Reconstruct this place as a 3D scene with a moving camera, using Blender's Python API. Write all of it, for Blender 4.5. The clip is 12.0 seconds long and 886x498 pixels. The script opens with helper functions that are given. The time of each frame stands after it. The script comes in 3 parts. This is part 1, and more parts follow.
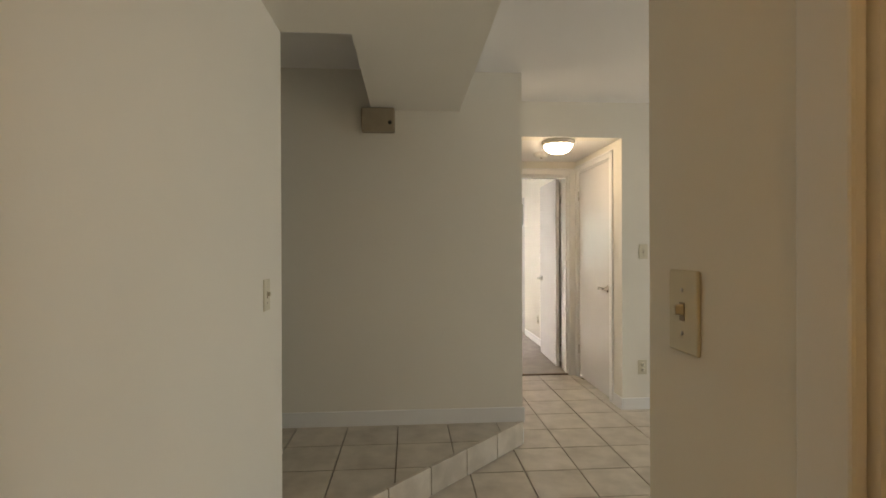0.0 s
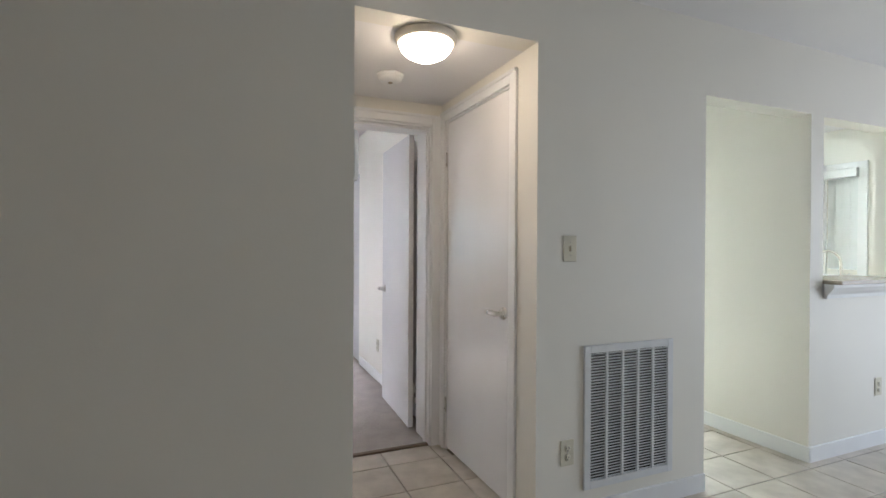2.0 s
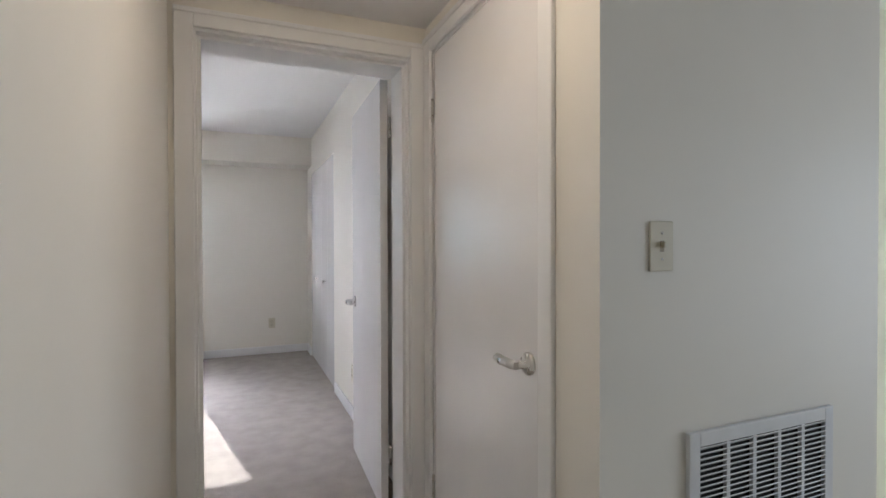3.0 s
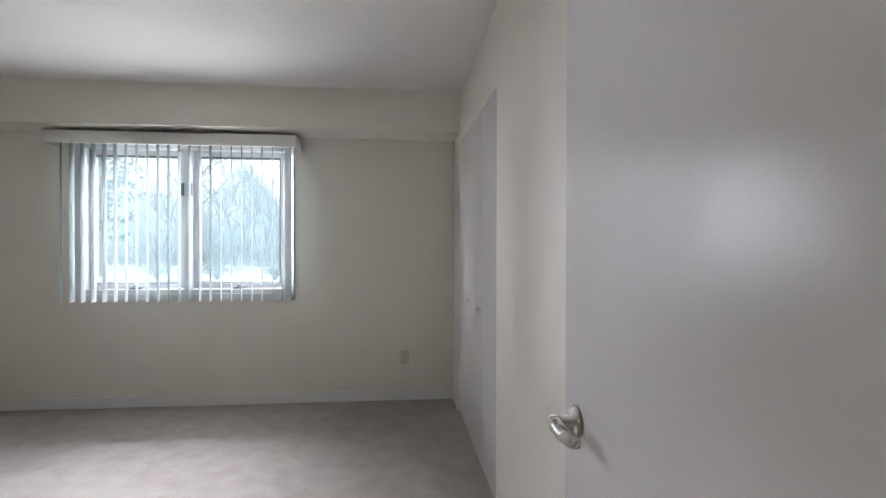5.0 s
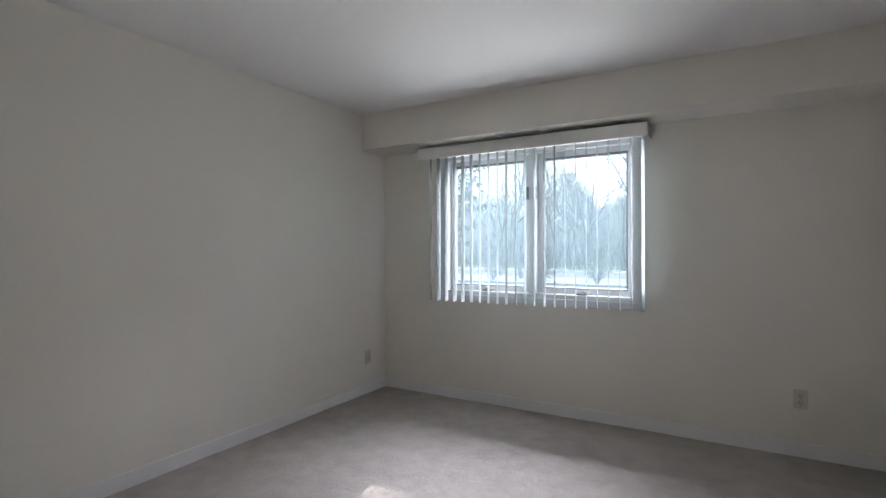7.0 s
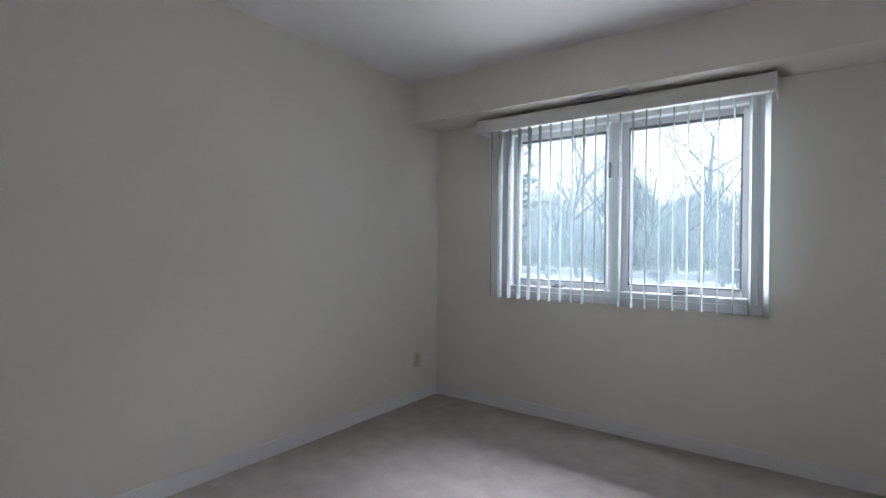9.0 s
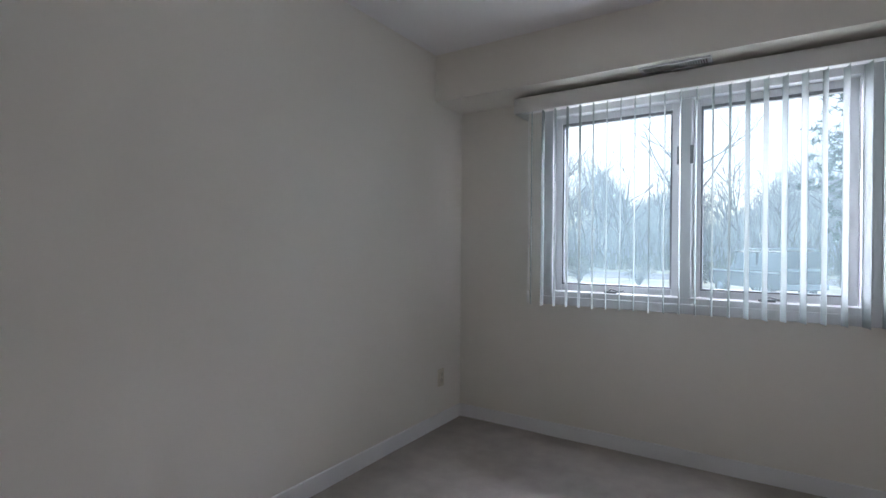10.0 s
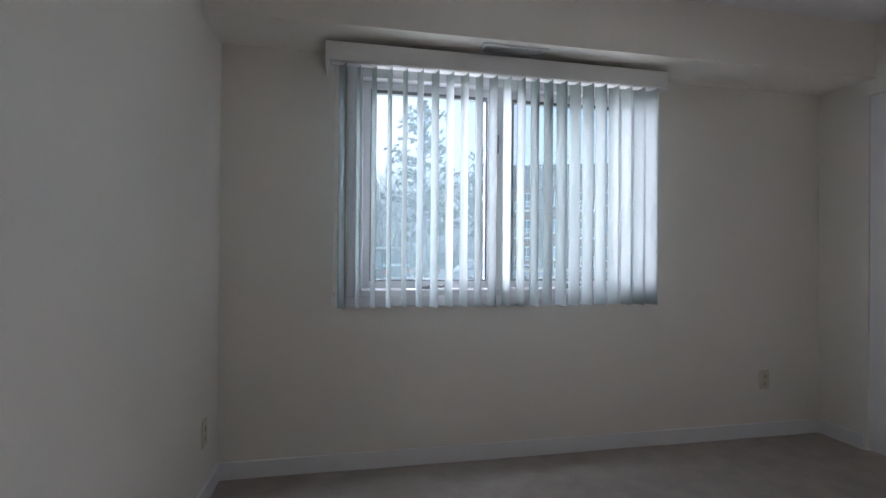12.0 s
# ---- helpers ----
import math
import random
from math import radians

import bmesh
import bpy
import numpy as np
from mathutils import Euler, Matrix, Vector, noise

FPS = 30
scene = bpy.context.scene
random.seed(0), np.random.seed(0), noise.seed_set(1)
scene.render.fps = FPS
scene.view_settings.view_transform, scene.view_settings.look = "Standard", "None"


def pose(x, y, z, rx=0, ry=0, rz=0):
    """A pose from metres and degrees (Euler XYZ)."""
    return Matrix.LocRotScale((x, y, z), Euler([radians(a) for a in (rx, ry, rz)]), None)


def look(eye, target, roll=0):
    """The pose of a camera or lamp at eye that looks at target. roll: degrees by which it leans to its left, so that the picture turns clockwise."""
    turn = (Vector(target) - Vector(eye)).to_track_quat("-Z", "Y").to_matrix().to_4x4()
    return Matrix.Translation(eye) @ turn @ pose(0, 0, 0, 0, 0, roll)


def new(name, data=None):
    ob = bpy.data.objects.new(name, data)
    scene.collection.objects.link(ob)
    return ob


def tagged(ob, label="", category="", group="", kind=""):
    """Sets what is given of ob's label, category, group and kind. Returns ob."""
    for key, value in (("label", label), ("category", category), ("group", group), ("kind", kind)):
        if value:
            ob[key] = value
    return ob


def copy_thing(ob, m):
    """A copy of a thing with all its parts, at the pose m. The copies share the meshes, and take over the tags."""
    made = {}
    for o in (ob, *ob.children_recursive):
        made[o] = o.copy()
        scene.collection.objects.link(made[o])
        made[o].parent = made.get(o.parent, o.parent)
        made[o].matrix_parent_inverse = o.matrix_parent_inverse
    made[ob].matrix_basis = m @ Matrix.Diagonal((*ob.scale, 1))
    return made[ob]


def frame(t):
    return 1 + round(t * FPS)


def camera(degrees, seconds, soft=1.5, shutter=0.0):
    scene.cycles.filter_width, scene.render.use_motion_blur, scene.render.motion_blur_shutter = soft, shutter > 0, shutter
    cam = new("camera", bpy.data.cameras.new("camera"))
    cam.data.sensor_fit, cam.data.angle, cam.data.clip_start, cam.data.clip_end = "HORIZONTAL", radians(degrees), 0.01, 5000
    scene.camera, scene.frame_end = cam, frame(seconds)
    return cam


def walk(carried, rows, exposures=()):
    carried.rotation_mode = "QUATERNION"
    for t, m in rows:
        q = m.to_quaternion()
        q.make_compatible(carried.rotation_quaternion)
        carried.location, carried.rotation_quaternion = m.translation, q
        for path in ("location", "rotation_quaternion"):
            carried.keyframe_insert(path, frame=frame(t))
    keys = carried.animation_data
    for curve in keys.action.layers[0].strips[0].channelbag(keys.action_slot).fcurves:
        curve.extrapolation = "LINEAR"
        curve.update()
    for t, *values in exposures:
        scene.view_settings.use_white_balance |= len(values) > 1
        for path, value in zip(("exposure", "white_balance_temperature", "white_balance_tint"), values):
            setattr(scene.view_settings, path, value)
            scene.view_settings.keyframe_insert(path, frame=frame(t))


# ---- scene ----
cam = camera(83.8, 12.0)
PATH = [
    (0, (-1.698, -3.82, 1.29), (-1.557, -1.825, 1.286), -0.2),
    (0.5, (-1.666, -3.327, 1.284), (-1.375, -1.348, 1.276), -0.1),
    (1, (-1.588, -2.87, 1.284), (-1.111, -0.928, 1.266), 0.1),
    (1.5, (-1.434, -2.376, 1.27), (-0.776, -0.487, 1.255), 0.2),
    (2, (-1.226, -1.827, 1.264), (-0.442, 0.012, 1.253), 0.3),
    (2.5, (-0.933, -1.346, 1.256), (-0.134, 0.488, 1.247), 0.3),
    (2.7, (-0.844, -1.165, 1.266), (-0.045, 0.669, 1.251), 0.1),
    (4.3, (-0.459, 0.533, 1.222), (-0.114, 2.503, 1.213), 0.1),
    (4.5, (-0.467, 0.702, 1.219), (-0.186, 2.682, 1.216), 0.2),
    (5, (-0.453, 1.073, 1.275), (-0.263, 3.064, 1.26), 0.1),
    (5.5, (-0.55, 1.313, 1.288), (-0.496, 3.313, 1.276), 0.1),
    (6, (-0.648, 1.404, 1.303), (-0.949, 3.381, 1.287), -0.1),
    (6.5, (-0.706, 1.446, 1.316), (-1.413, 3.317, 1.298), -0.3),
    (7, (-0.741, 1.446, 1.27), (-1.749, 3.173, 1.272), -0.1),
    (7.5, (-0.774, 1.457, 1.215), (-1.984, 3.05, 1.235), 0.0),
    (7.7, (-0.796, 1.458, 1.207), (-2.044, 3.022, 1.224), 0.1),
    (9.3, (-1.224, 2.007, 1.194), (-2.395, 3.628, 1.186), 0.6),
    (9.5, (-1.336, 2.051, 1.189), (-2.503, 3.676, 1.183), 0.5),
    (10, (-1.72, 2.13, 1.19), (-2.809, 3.808, 1.185), 0.5),
    (10.5, (-2.069, 2.293, 1.161), (-2.923, 4.101, 1.175), 1.0),
    (11, (-2.403, 2.35, 1.148), (-2.85, 4.3, 1.168), 0.8),
    (11.5, (-2.714, 2.402, 1.136), (-2.688, 4.402, 1.147), 0.6),
    (12, (-2.945, 2.558, 1.13), (-2.536, 4.515, 1.138), 0.5),
]
walk(cam, [(t, look(eye, target, roll)) for t, eye, target, roll in PATH], [(0, 1.6, 7700, 9), (0.5, 1.5, 6800, 9), (1, 1.42, 6250, 9), (2.5, 1.3, 5950, 11), (4.5, 0.7, 6250, 10), (6, 0.25, 6150, 10), (7.5, 0.2, 6050, 10), (9.5, 0.03, 5900, 11), (12, -0.2, 5900, 12)])

# ---- light ----
SUN_WAY = Vector((0.35, -1.58, -0.95)).normalized()
world = bpy.data.worlds.new("world")
scene.world = world
world.use_nodes = True
wn = world.node_tree.nodes
sky = wn.new("ShaderNodeTexSky")
sky.sky_type, sky.sun_disc = "NISHITA", False
sky.sun_elevation, sky.sun_rotation = radians(30.5), radians(-12.5)
sky.air_density, sky.dust_density, sky.ozone_density = 1.0, 1.3, 1.5
wn["Background"].inputs["Strength"].default_value = 0.1
world.node_tree.links.new(sky.outputs[0], wn["Background"].inputs["Color"])
sun = new("sun", bpy.data.lights.new("sun", "SUN"))
sun.data.energy, sun.data.angle, sun.data.color = 5.0, radians(0.6), (1.0, 0.95, 0.87)
sun.matrix_world = look((0, 0, 20), Vector((0, 0, 20)) + SUN_WAY)


def window_light(name, centre, target, w, h, watts, colour):
    li = new(name, bpy.data.lights.new(name, "AREA"))
    li.data.shape, li.data.size, li.data.size_y = "RECTANGLE", w, h
    li.data.energy, li.data.color = watts, colour
    li.matrix_world = look(centre, target)
    return li


COOL = (0.92, 0.89, 0.98)
window_light("bedroom_sky_front", (-2.13, 9.0, 4.75), (-2.13, 4.2, 1.2), 9.0, 2.0, 2150, COOL)
window_light("bedroom_ground_bounce", (-2.13, 8.0, -0.35), (-2.13, 3.4, 2.3), 6.0, 1.6, 115, (0.98, 0.95, 0.9))
window_light("bedroom_sky_west", (-6.7, 8.5, 2.1), (-0.6, 3.0, 1.1), 3.0, 2.4, 1950, COOL)
window_light("bedroom_sky_east", (2.5, 8.5, 2.1), (-3.4, 3.0, 1.1), 3.0, 2.4, 260, COOL)
window_light("living_window_light", (4.25, -1.85, 1.1), (0, -2.0, 0.9), 2.2, 2.0, 17.5, (0.92, 0.96, 1.0))



# ---- materials ----
def mat(name, colour, rough=0.6, vary=0.06, scale=6.0, bump=0.0, bump_scale=200.0, metal=0.0, tint=None, spec=0.5, per_piece=0.0, sheen=0.06):
    m = bpy.data.materials.new(name)
    m.use_nodes = True
    t = m.node_tree
    n, link = t.nodes, t.links.new
    b = n["Principled BSDF"]
    b.inputs["Roughness"].default_value, b.inputs["Metallic"].default_value = rough, metal
    b.inputs["Specular IOR Level"].default_value = spec
    geo = n.new("ShaderNodeNewGeometry")
    big = n.new("ShaderNodeTexNoise")
    big.inputs["Scale"].default_value, big.inputs["Detail"].default_value = scale, 5
    link(geo.outputs["Position"], big.inputs["Vector"])
    mix = n.new("ShaderNodeMix")
    mix.data_type = "RGBA"
    lo = tint or tuple(c * (1 - vary * 2) for c in colour)
    mix.inputs["A"].default_value, mix.inputs["B"].default_value = (*lo, 1), (*[min(1, c * (1 + vary)) for c in colour], 1)
    ramp = n.new("ShaderNodeMapRange")
    ramp.inputs["From Min"].default_value, ramp.inputs["From Max"].default_value = 0.3, 0.65
    link(big.outputs["Fac"], ramp.inputs["Value"])
    link(ramp.outputs["Result"], mix.inputs["Factor"])
    out = mix.outputs["Result"]
    if per_piece:
        info, hsv = n.new("ShaderNodeObjectInfo"), n.new("ShaderNodeHueSaturation")
        r = n.new("ShaderNodeMapRange")
        r.inputs["To Min"].default_value, r.inputs["To Max"].default_value = 1 - per_piece, 1 + per_piece
        link(info.outputs["Random"], r.inputs["Value"])
        link(r.outputs["Result"], hsv.inputs["Value"])
        link(out, hsv.inputs["Color"])
        out = hsv.outputs["Color"]
    link(out, b.inputs["Base Color"])
    rr = n.new("ShaderNodeMapRange")
    rr.inputs["To Min"].default_value, rr.inputs["To Max"].default_value = max(0, rough - sheen), min(1, rough + sheen)
    link(big.outputs["Fac"], rr.inputs["Value"])
    link(rr.outputs["Result"], b.inputs["Roughness"])
    if bump:
        fine, bp = n.new("ShaderNodeTexNoise"), n.new("ShaderNodeBump")
        fine.inputs["Scale"].default_value, fine.inputs["Detail"].default_value = bump_scale, 4
        bp.inputs["Strength"].default_value, bp.inputs["Distance"].default_value = bump, 0.004
        link(geo.outputs["Position"], fine.inputs["Vector"])
        link(fine.outputs["Fac"], bp.inputs["Height"])
        link(bp.outputs["Normal"], b.inputs["Normal"])
    return m


def glow(name, colour, power):
    m = bpy.data.materials.new(name)
    m.use_nodes = True
    b = m.node_tree.nodes["Principled BSDF"]
    b.inputs["Base Color"].default_value = (*colour, 1)
    b.inputs["Emission Color"].default_value = (*colour, 1)
    b.inputs["Emission Strength"].default_value = power
    return m


WALL = mat("wall_paint", (0.83, 0.802, 0.735), 0.5, 0.012, 1.3, 0.06, 130)
CEIL = mat("ceiling_paint", (0.85, 0.84, 0.84), 0.8, 0.012, 1.5, 0.12, 90)
VINYL = mat("window_vinyl", (0.62, 0.63, 0.64), 0.35, 0.015, 3)
TRIM = mat("trim_paint", (0.84, 0.84, 0.84), 0.35, 0.015, 3, 0.03, 40)
DOOR = mat("door_paint", (0.83, 0.82, 0.82), 0.225, 0.015, 2.5, 0.03, 14, sheen=0.012)
CARPET = mat("carpet", (0.45, 0.41, 0.368), 0.95, 0.03, 8, 1.0, 330, tint=(0.395, 0.355, 0.32), spec=0.1)
_t = CARPET.node_tree
_ns, _bp = _t.nodes.new("ShaderNodeTexNoise"), _t.nodes.new("ShaderNodeBump")
_ns.inputs["Scale"].default_value, _ns.inputs["Detail"].default_value, _ns.inputs["Roughness"].default_value = 24.0, 6, 0.65
_bp.inputs["Strength"].default_value, _bp.inputs["Distance"].default_value = 0.55, 0.018
_t.links.new(_t.nodes["Geometry"].outputs["Position"], _ns.inputs["Vector"])
_t.links.new(_ns.outputs["Fac"], _bp.inputs["Height"])
_t.links.new(_bp.outputs["Normal"], _t.nodes["Bump"].inputs["Normal"])
TILE = mat("floor_tile", (0.60, 0.545, 0.47), 0.35, 0.05, 7, 0.06, 60, tint=(0.46, 0.41, 0.345), per_piece=0.07)
GROUT = mat("grout", (0.26, 0.22, 0.17), 0.9, 0.12, 14, 0.3, 250)
METAL = mat("satin_nickel", (0.62, 0.60, 0.57), 0.28, 0.03, 30, 0.0, 10, metal=1.0)
PAN = mat("pale_satin_metal", (0.62, 0.57, 0.50), 0.5, 0.02, 20, metal=0.3)
CHROME = mat("chrome", (0.8, 0.8, 0.8), 0.1, 0.02, 30, metal=1.0)
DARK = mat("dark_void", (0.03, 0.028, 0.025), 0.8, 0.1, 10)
IVORY = mat("ivory_plastic", (0.68, 0.64, 0.52), 0.4, 0.02, 20)
WHITEP = mat("white_plastic", (0.8, 0.8, 0.79), 0.4, 0.02, 20)
BEIGE = mat("beige_plastic", (0.34, 0.28, 0.2), 0.5, 0.04, 20)
GRILLE = mat("grille_metal", (0.74, 0.75, 0.76), 0.4, 0.02, 20)
SLAT = mat("dimmed_blind_vinyl", (0.35, 0.385, 0.37), 0.6, 0.02, 4, spec=0.25)
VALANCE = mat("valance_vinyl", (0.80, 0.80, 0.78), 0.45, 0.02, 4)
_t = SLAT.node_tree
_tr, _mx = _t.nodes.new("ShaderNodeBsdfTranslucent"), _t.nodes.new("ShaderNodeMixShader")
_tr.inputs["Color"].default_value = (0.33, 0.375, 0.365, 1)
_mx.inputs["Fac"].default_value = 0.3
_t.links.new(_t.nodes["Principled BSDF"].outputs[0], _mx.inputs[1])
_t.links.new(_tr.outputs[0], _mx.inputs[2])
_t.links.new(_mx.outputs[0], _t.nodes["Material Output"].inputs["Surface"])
KITCHEN_BLIND = mat("kitchen_blind_vinyl", (0.78, 0.80, 0.80), 0.5, 0.02, 6)
CAB = mat("cabinet_white", (0.82, 0.83, 0.82), 0.36, 0.015, 3)
STONE = mat("countertop", (0.42, 0.36, 0.29), 0.25, 0.15, 60)
BLACK = mat("black_enamel", (0.02, 0.02, 0.022), 0.15, 0.05, 10)
STEEL = mat("sash_gasket", (0.18, 0.19, 0.20), 0.5, 0.05, 10)
THRESH = mat("threshold_wood", (0.16, 0.11, 0.07), 0.6, 0.15, 30)
GRASS = mat("winter_grass", (0.40, 0.38, 0.28), 0.95, 0.2, 0.6, 0.6, 20, tint=(0.30, 0.28, 0.20))
ASPHALT = mat("asphalt", (0.24, 0.24, 0.245), 0.9, 0.08, 0.7, 0.4, 60)
BARK = mat("bark", (0.24, 0.225, 0.22), 0.9, 0.15, 5)
WOODS = mat("hazed_far_twigs", (0.46, 0.46, 0.46), 0.95, 0.2, 0.15)
NEEDLES = mat("evergreen_needles", (0.08, 0.11, 0.075), 0.8, 0.2, 2)
LEAFY = mat("shrub_leaves", (0.20, 0.185, 0.15), 0.8, 0.2, 2)
BRICK = mat("far_brick", (0.30, 0.19, 0.15), 0.9, 0.1, 3)
ROOF = mat("roof_shingle", (0.12, 0.115, 0.12), 0.9, 0.1, 3)
CARPAINT = mat("dark_car_paint", (0.07, 0.075, 0.09), 0.25, 0.04, 3)
SILVER = mat("silver_car_paint", (0.45, 0.47, 0.5), 0.25, 0.04, 3)
TYRE = mat("tyre_rubber", (0.025, 0.025, 0.025), 0.9, 0.1, 20)
CARGLASS = mat("car_glass", (0.20, 0.23, 0.26), 0.08, 0.02, 3)
BULB = glow("lit_glass", (1.0, 0.79, 0.57), 9.0)
ENTRY_BULB = glow("lit_entry_glass", (1.0, 0.61, 0.25), 4.6)
PANEL_GLOW = glow("lit_diffuser", (0.88, 0.98, 0.95), 14.0)
GLASS = bpy.data.materials.new("veiled_window_glass")
GLASS.use_nodes = True
_b = GLASS.node_tree.nodes["Principled BSDF"]
_b.inputs["Transmission Weight"].default_value, _b.inputs["Roughness"].default_value = 1.0, 0.0
_b.inputs["IOR"].default_value, _b.inputs["Base Color"].default_value = 1.01, (0.90, 0.96, 1.0, 1)
_t = GLASS.node_tree
_tr, _mx, _ns, _mr = (_t.nodes.new(k) for k in ("ShaderNodeBsdfTranslucent", "ShaderNodeMixShader", "ShaderNodeTexNoise", "ShaderNodeMapRange"))
_tr.inputs["Color"].default_value = (0.70, 0.95, 1.0, 1)
_ns.inputs["Scale"].default_value = 4.0
_mr.inputs["To Min"].default_value, _mr.inputs["To Max"].default_value = 0.02, 0.028
_t.links.new(_ns.outputs["Fac"], _mr.inputs["Value"])
_t.links.new(_mr.outputs["Result"], _mx.inputs["Fac"])
_t.links.new(_b.outputs[0], _mx.inputs[1])
_t.links.new(_tr.outputs[0], _mx.inputs[2])
_t.links.new(_mx.outputs[0], _t.nodes["Material Output"].inputs["Surface"])


# ---- mesh helpers ----
def box(bm, x0, x1, y0, y1, z0, z1, bevel=0.0):
    r = bmesh.ops.create_cube(bm, size=1, matrix=Matrix.Translation(((x0 + x1) / 2, (y0 + y1) / 2, (z0 + z1) / 2)) @ Matrix.Diagonal((x1 - x0, y1 - y0, z1 - z0, 1)))
    if bevel:
        edges = list({e for v in r["verts"] for e in v.link_edges})
        bmesh.ops.bevel(bm, geom=edges, offset=bevel, segments=2, affect="EDGES", profile=0.5)
    return bm


def boxes(*rows, bevel=0.0):
    bm = bmesh.new()
    for r in rows:
        box(bm, *r, bevel=bevel)
    return bm


def lathe(bm, profile, m=Matrix(), segs=32):
    """A turned shape from (radius, height) pairs about local z."""
    rings = []
    for r, h in profile:
        if r < 1e-5:
            rings.append([bm.verts.new(m @ Vector((0, 0, h)))])
        else:
            rings.append([bm.verts.new(m @ Vector((r * math.cos(a), r * math.sin(a), h))) for a in (2 * math.pi * i / segs for i in range(segs))])
    for a, b in zip(rings, rings[1:]):
        for i in range(segs):
            j = (i + 1) % segs
            f = [a[i % len(a)], a[j % len(a)], b[j % len(b)], b[i % len(b)]]
            u = list(dict.fromkeys(f))
            if len(u) > 2:
                bm.faces.new(u).smooth = True
    return bm


def tube(bm, pts, radii, segs=8):
    """A round bar along points."""
    rings = []
    for i, p in enumerate(pts):
        p = Vector(p)
        d = (Vector(pts[min(i + 1, len(pts) - 1)]) - Vector(pts[max(i - 1, 0)])).normalized()
        u = d.orthogonal().normalized() if i == 0 else (rings[-1][1] - d * rings[-1][1].dot(d)).normalized()
        w = d.cross(u)
        r = radii[i] if isinstance(radii, (list, tuple)) else radii
        rings.append(([bm.verts.new(p + (u * math.cos(a) + w * math.sin(a)) * r) for a in (2 * math.pi * k / segs for k in range(segs))], u))
    for (a, _), (b, _) in zip(rings, rings[1:]):
        for k in range(segs):
            bm.faces.new((a[k], a[(k + 1) % segs], b[(k + 1) % segs], b[k])).smooth = True
    bm.faces.new(rings[0][0][::-1])
    bm.faces.new(rings[-1][0])
    return bm


def mesh(name, bm, material):
    bmesh.ops.recalc_face_normals(bm, faces=bm.faces)
    me = bpy.data.meshes.new(name)
    bm.to_mesh(me)
    bm.free()
    me.materials.append(material)
    return me


def part(name, bm, material, parent, label=""):
    ob = new(name, mesh(name, bm, material))
    ob.parent = parent
    return tagged(ob, label)


def thing(name, label, category, at=(0, 0, 0), group="", kind="", rz=0):
    ob = new(name)
    ob.empty_display_size = 0.05
    ob.matrix_world = pose(*at, 0, 0, rz)
    return tagged(ob, label, category, group, kind)


def struct(name, bm, material, label, category):
    return tagged(new(name, mesh(name, bm, material)), label, category, kind="structure")


def wall(name, axis, a0, a1, at, thick, z0, z1, holes=(), material=None, label="smooth off-white painted plaster wall"):
    """A wall along an axis; each hole is (from, to, bottom, top)."""
    bm = bmesh.new()

    def put(u0, u1, w0, w1):
        if u1 - u0 > 1e-4 and w1 - w0 > 1e-4:
            box(bm, *((u0, u1, at, at + thick) if axis == "x" else (at, at + thick, u0, u1)), w0, w1)
    u = a0
    for h0, h1, b, t in sorted(holes):
        put(u, h0, z0, z1)
        put(h0, h1, z0, b)
        put(h0, h1, t, z1)
        u = h1
    put(u, a1, z0, z1)
    bmesh.ops.remove_doubles(bm, verts=bm.verts, dist=1e-5)
    return struct(name, bm, material or WALL, label, "wall")


# ---- setting ----
H = 2.44
HALL = 2.16
wall("wall_kitchen_side", "x", -0.95, 4.3, 0.0, 0.12, -0.02, H, [(-0.95, 0.0, -0.02, HALL), (1.035, 1.905, -0.02, 2.055), (2.025, 2.812, 1.0, 2.05)])
wall("wall_stair_side", "x", -3.5, -0.95, -0.615, 0.12, -0.02, H)
wall("wall_hall_left", "y", -0.495, 1.08, -1.07, 0.12, -0.02, H)
wall("wall_hall_right", "y", 0.12, 1.08, 0.0, 0.12, -0.02, H, [(0.21, 1.01, -0.02, 2.05)])
wall("wall_bedroom_door", "x", -3.64, 0.15, 1.08, 0.24, -0.02, H, [(-0.88, -0.06, -0.02, 2.035)])
wall("wall_bedroom_west", "y", 1.32, 5.137, -3.64, 0.12, -0.02, H)
wall("wall_bedroom_east", "y", 1.32, 5.137, 0.03, 0.12, -0.02, H, [(3.42, 4.835, -0.02, 2.045)])
wall("wall_bedroom_window", "x", -3.64, 0.15, 5.137, 0.18, -0.4, H, [(-2.88, -1.293, 0.885, 2.06)])
wall("wall_entry_left", "y", -5.0, -1.74, -2.34, 0.12, -0.02, H)
wall("wall_entry_right", "y", -5.0, -3.05, -1.31, 0.12, -0.02, H, [(-4.25, -3.42, -0.02, 2.04)])
wall("wall_stair_end", "y", -1.86, -0.495, -3.62, 0.12, -0.02, H)
wall("wall_stair_back", "x", -3.5, -2.34, -1.86, 0.12, -0.02, H)
wall("wall_south", "x", -2.34, 4.42, -5.12, 0.12, -0.02, H)
wall("wall_living_east", "y", -5.0, 0.0, 4.3, 0.12, -0.02, H, [(-3.0, -0.7, 0.05, 2.1)])
wall("wall_kitchen_partition", "y", 0.12, 0.81, 1.905, 0.12, -0.02, 2.3)
wall("wall_kitchen_west", "y", 0.12, 3.6, 0.80, 0.12, -0.02, 2.3)
wall("wall_kitchen_north", "x", 0.80, 3.77, 3.6, 0.12, -0.02, 2.3)
wall("wall_kitchen_east", "y", 0.12, 3.6, 3.65, 0.12, -0.02, 2.3, [(0.64, 0.88, 1.08, 1.93)])
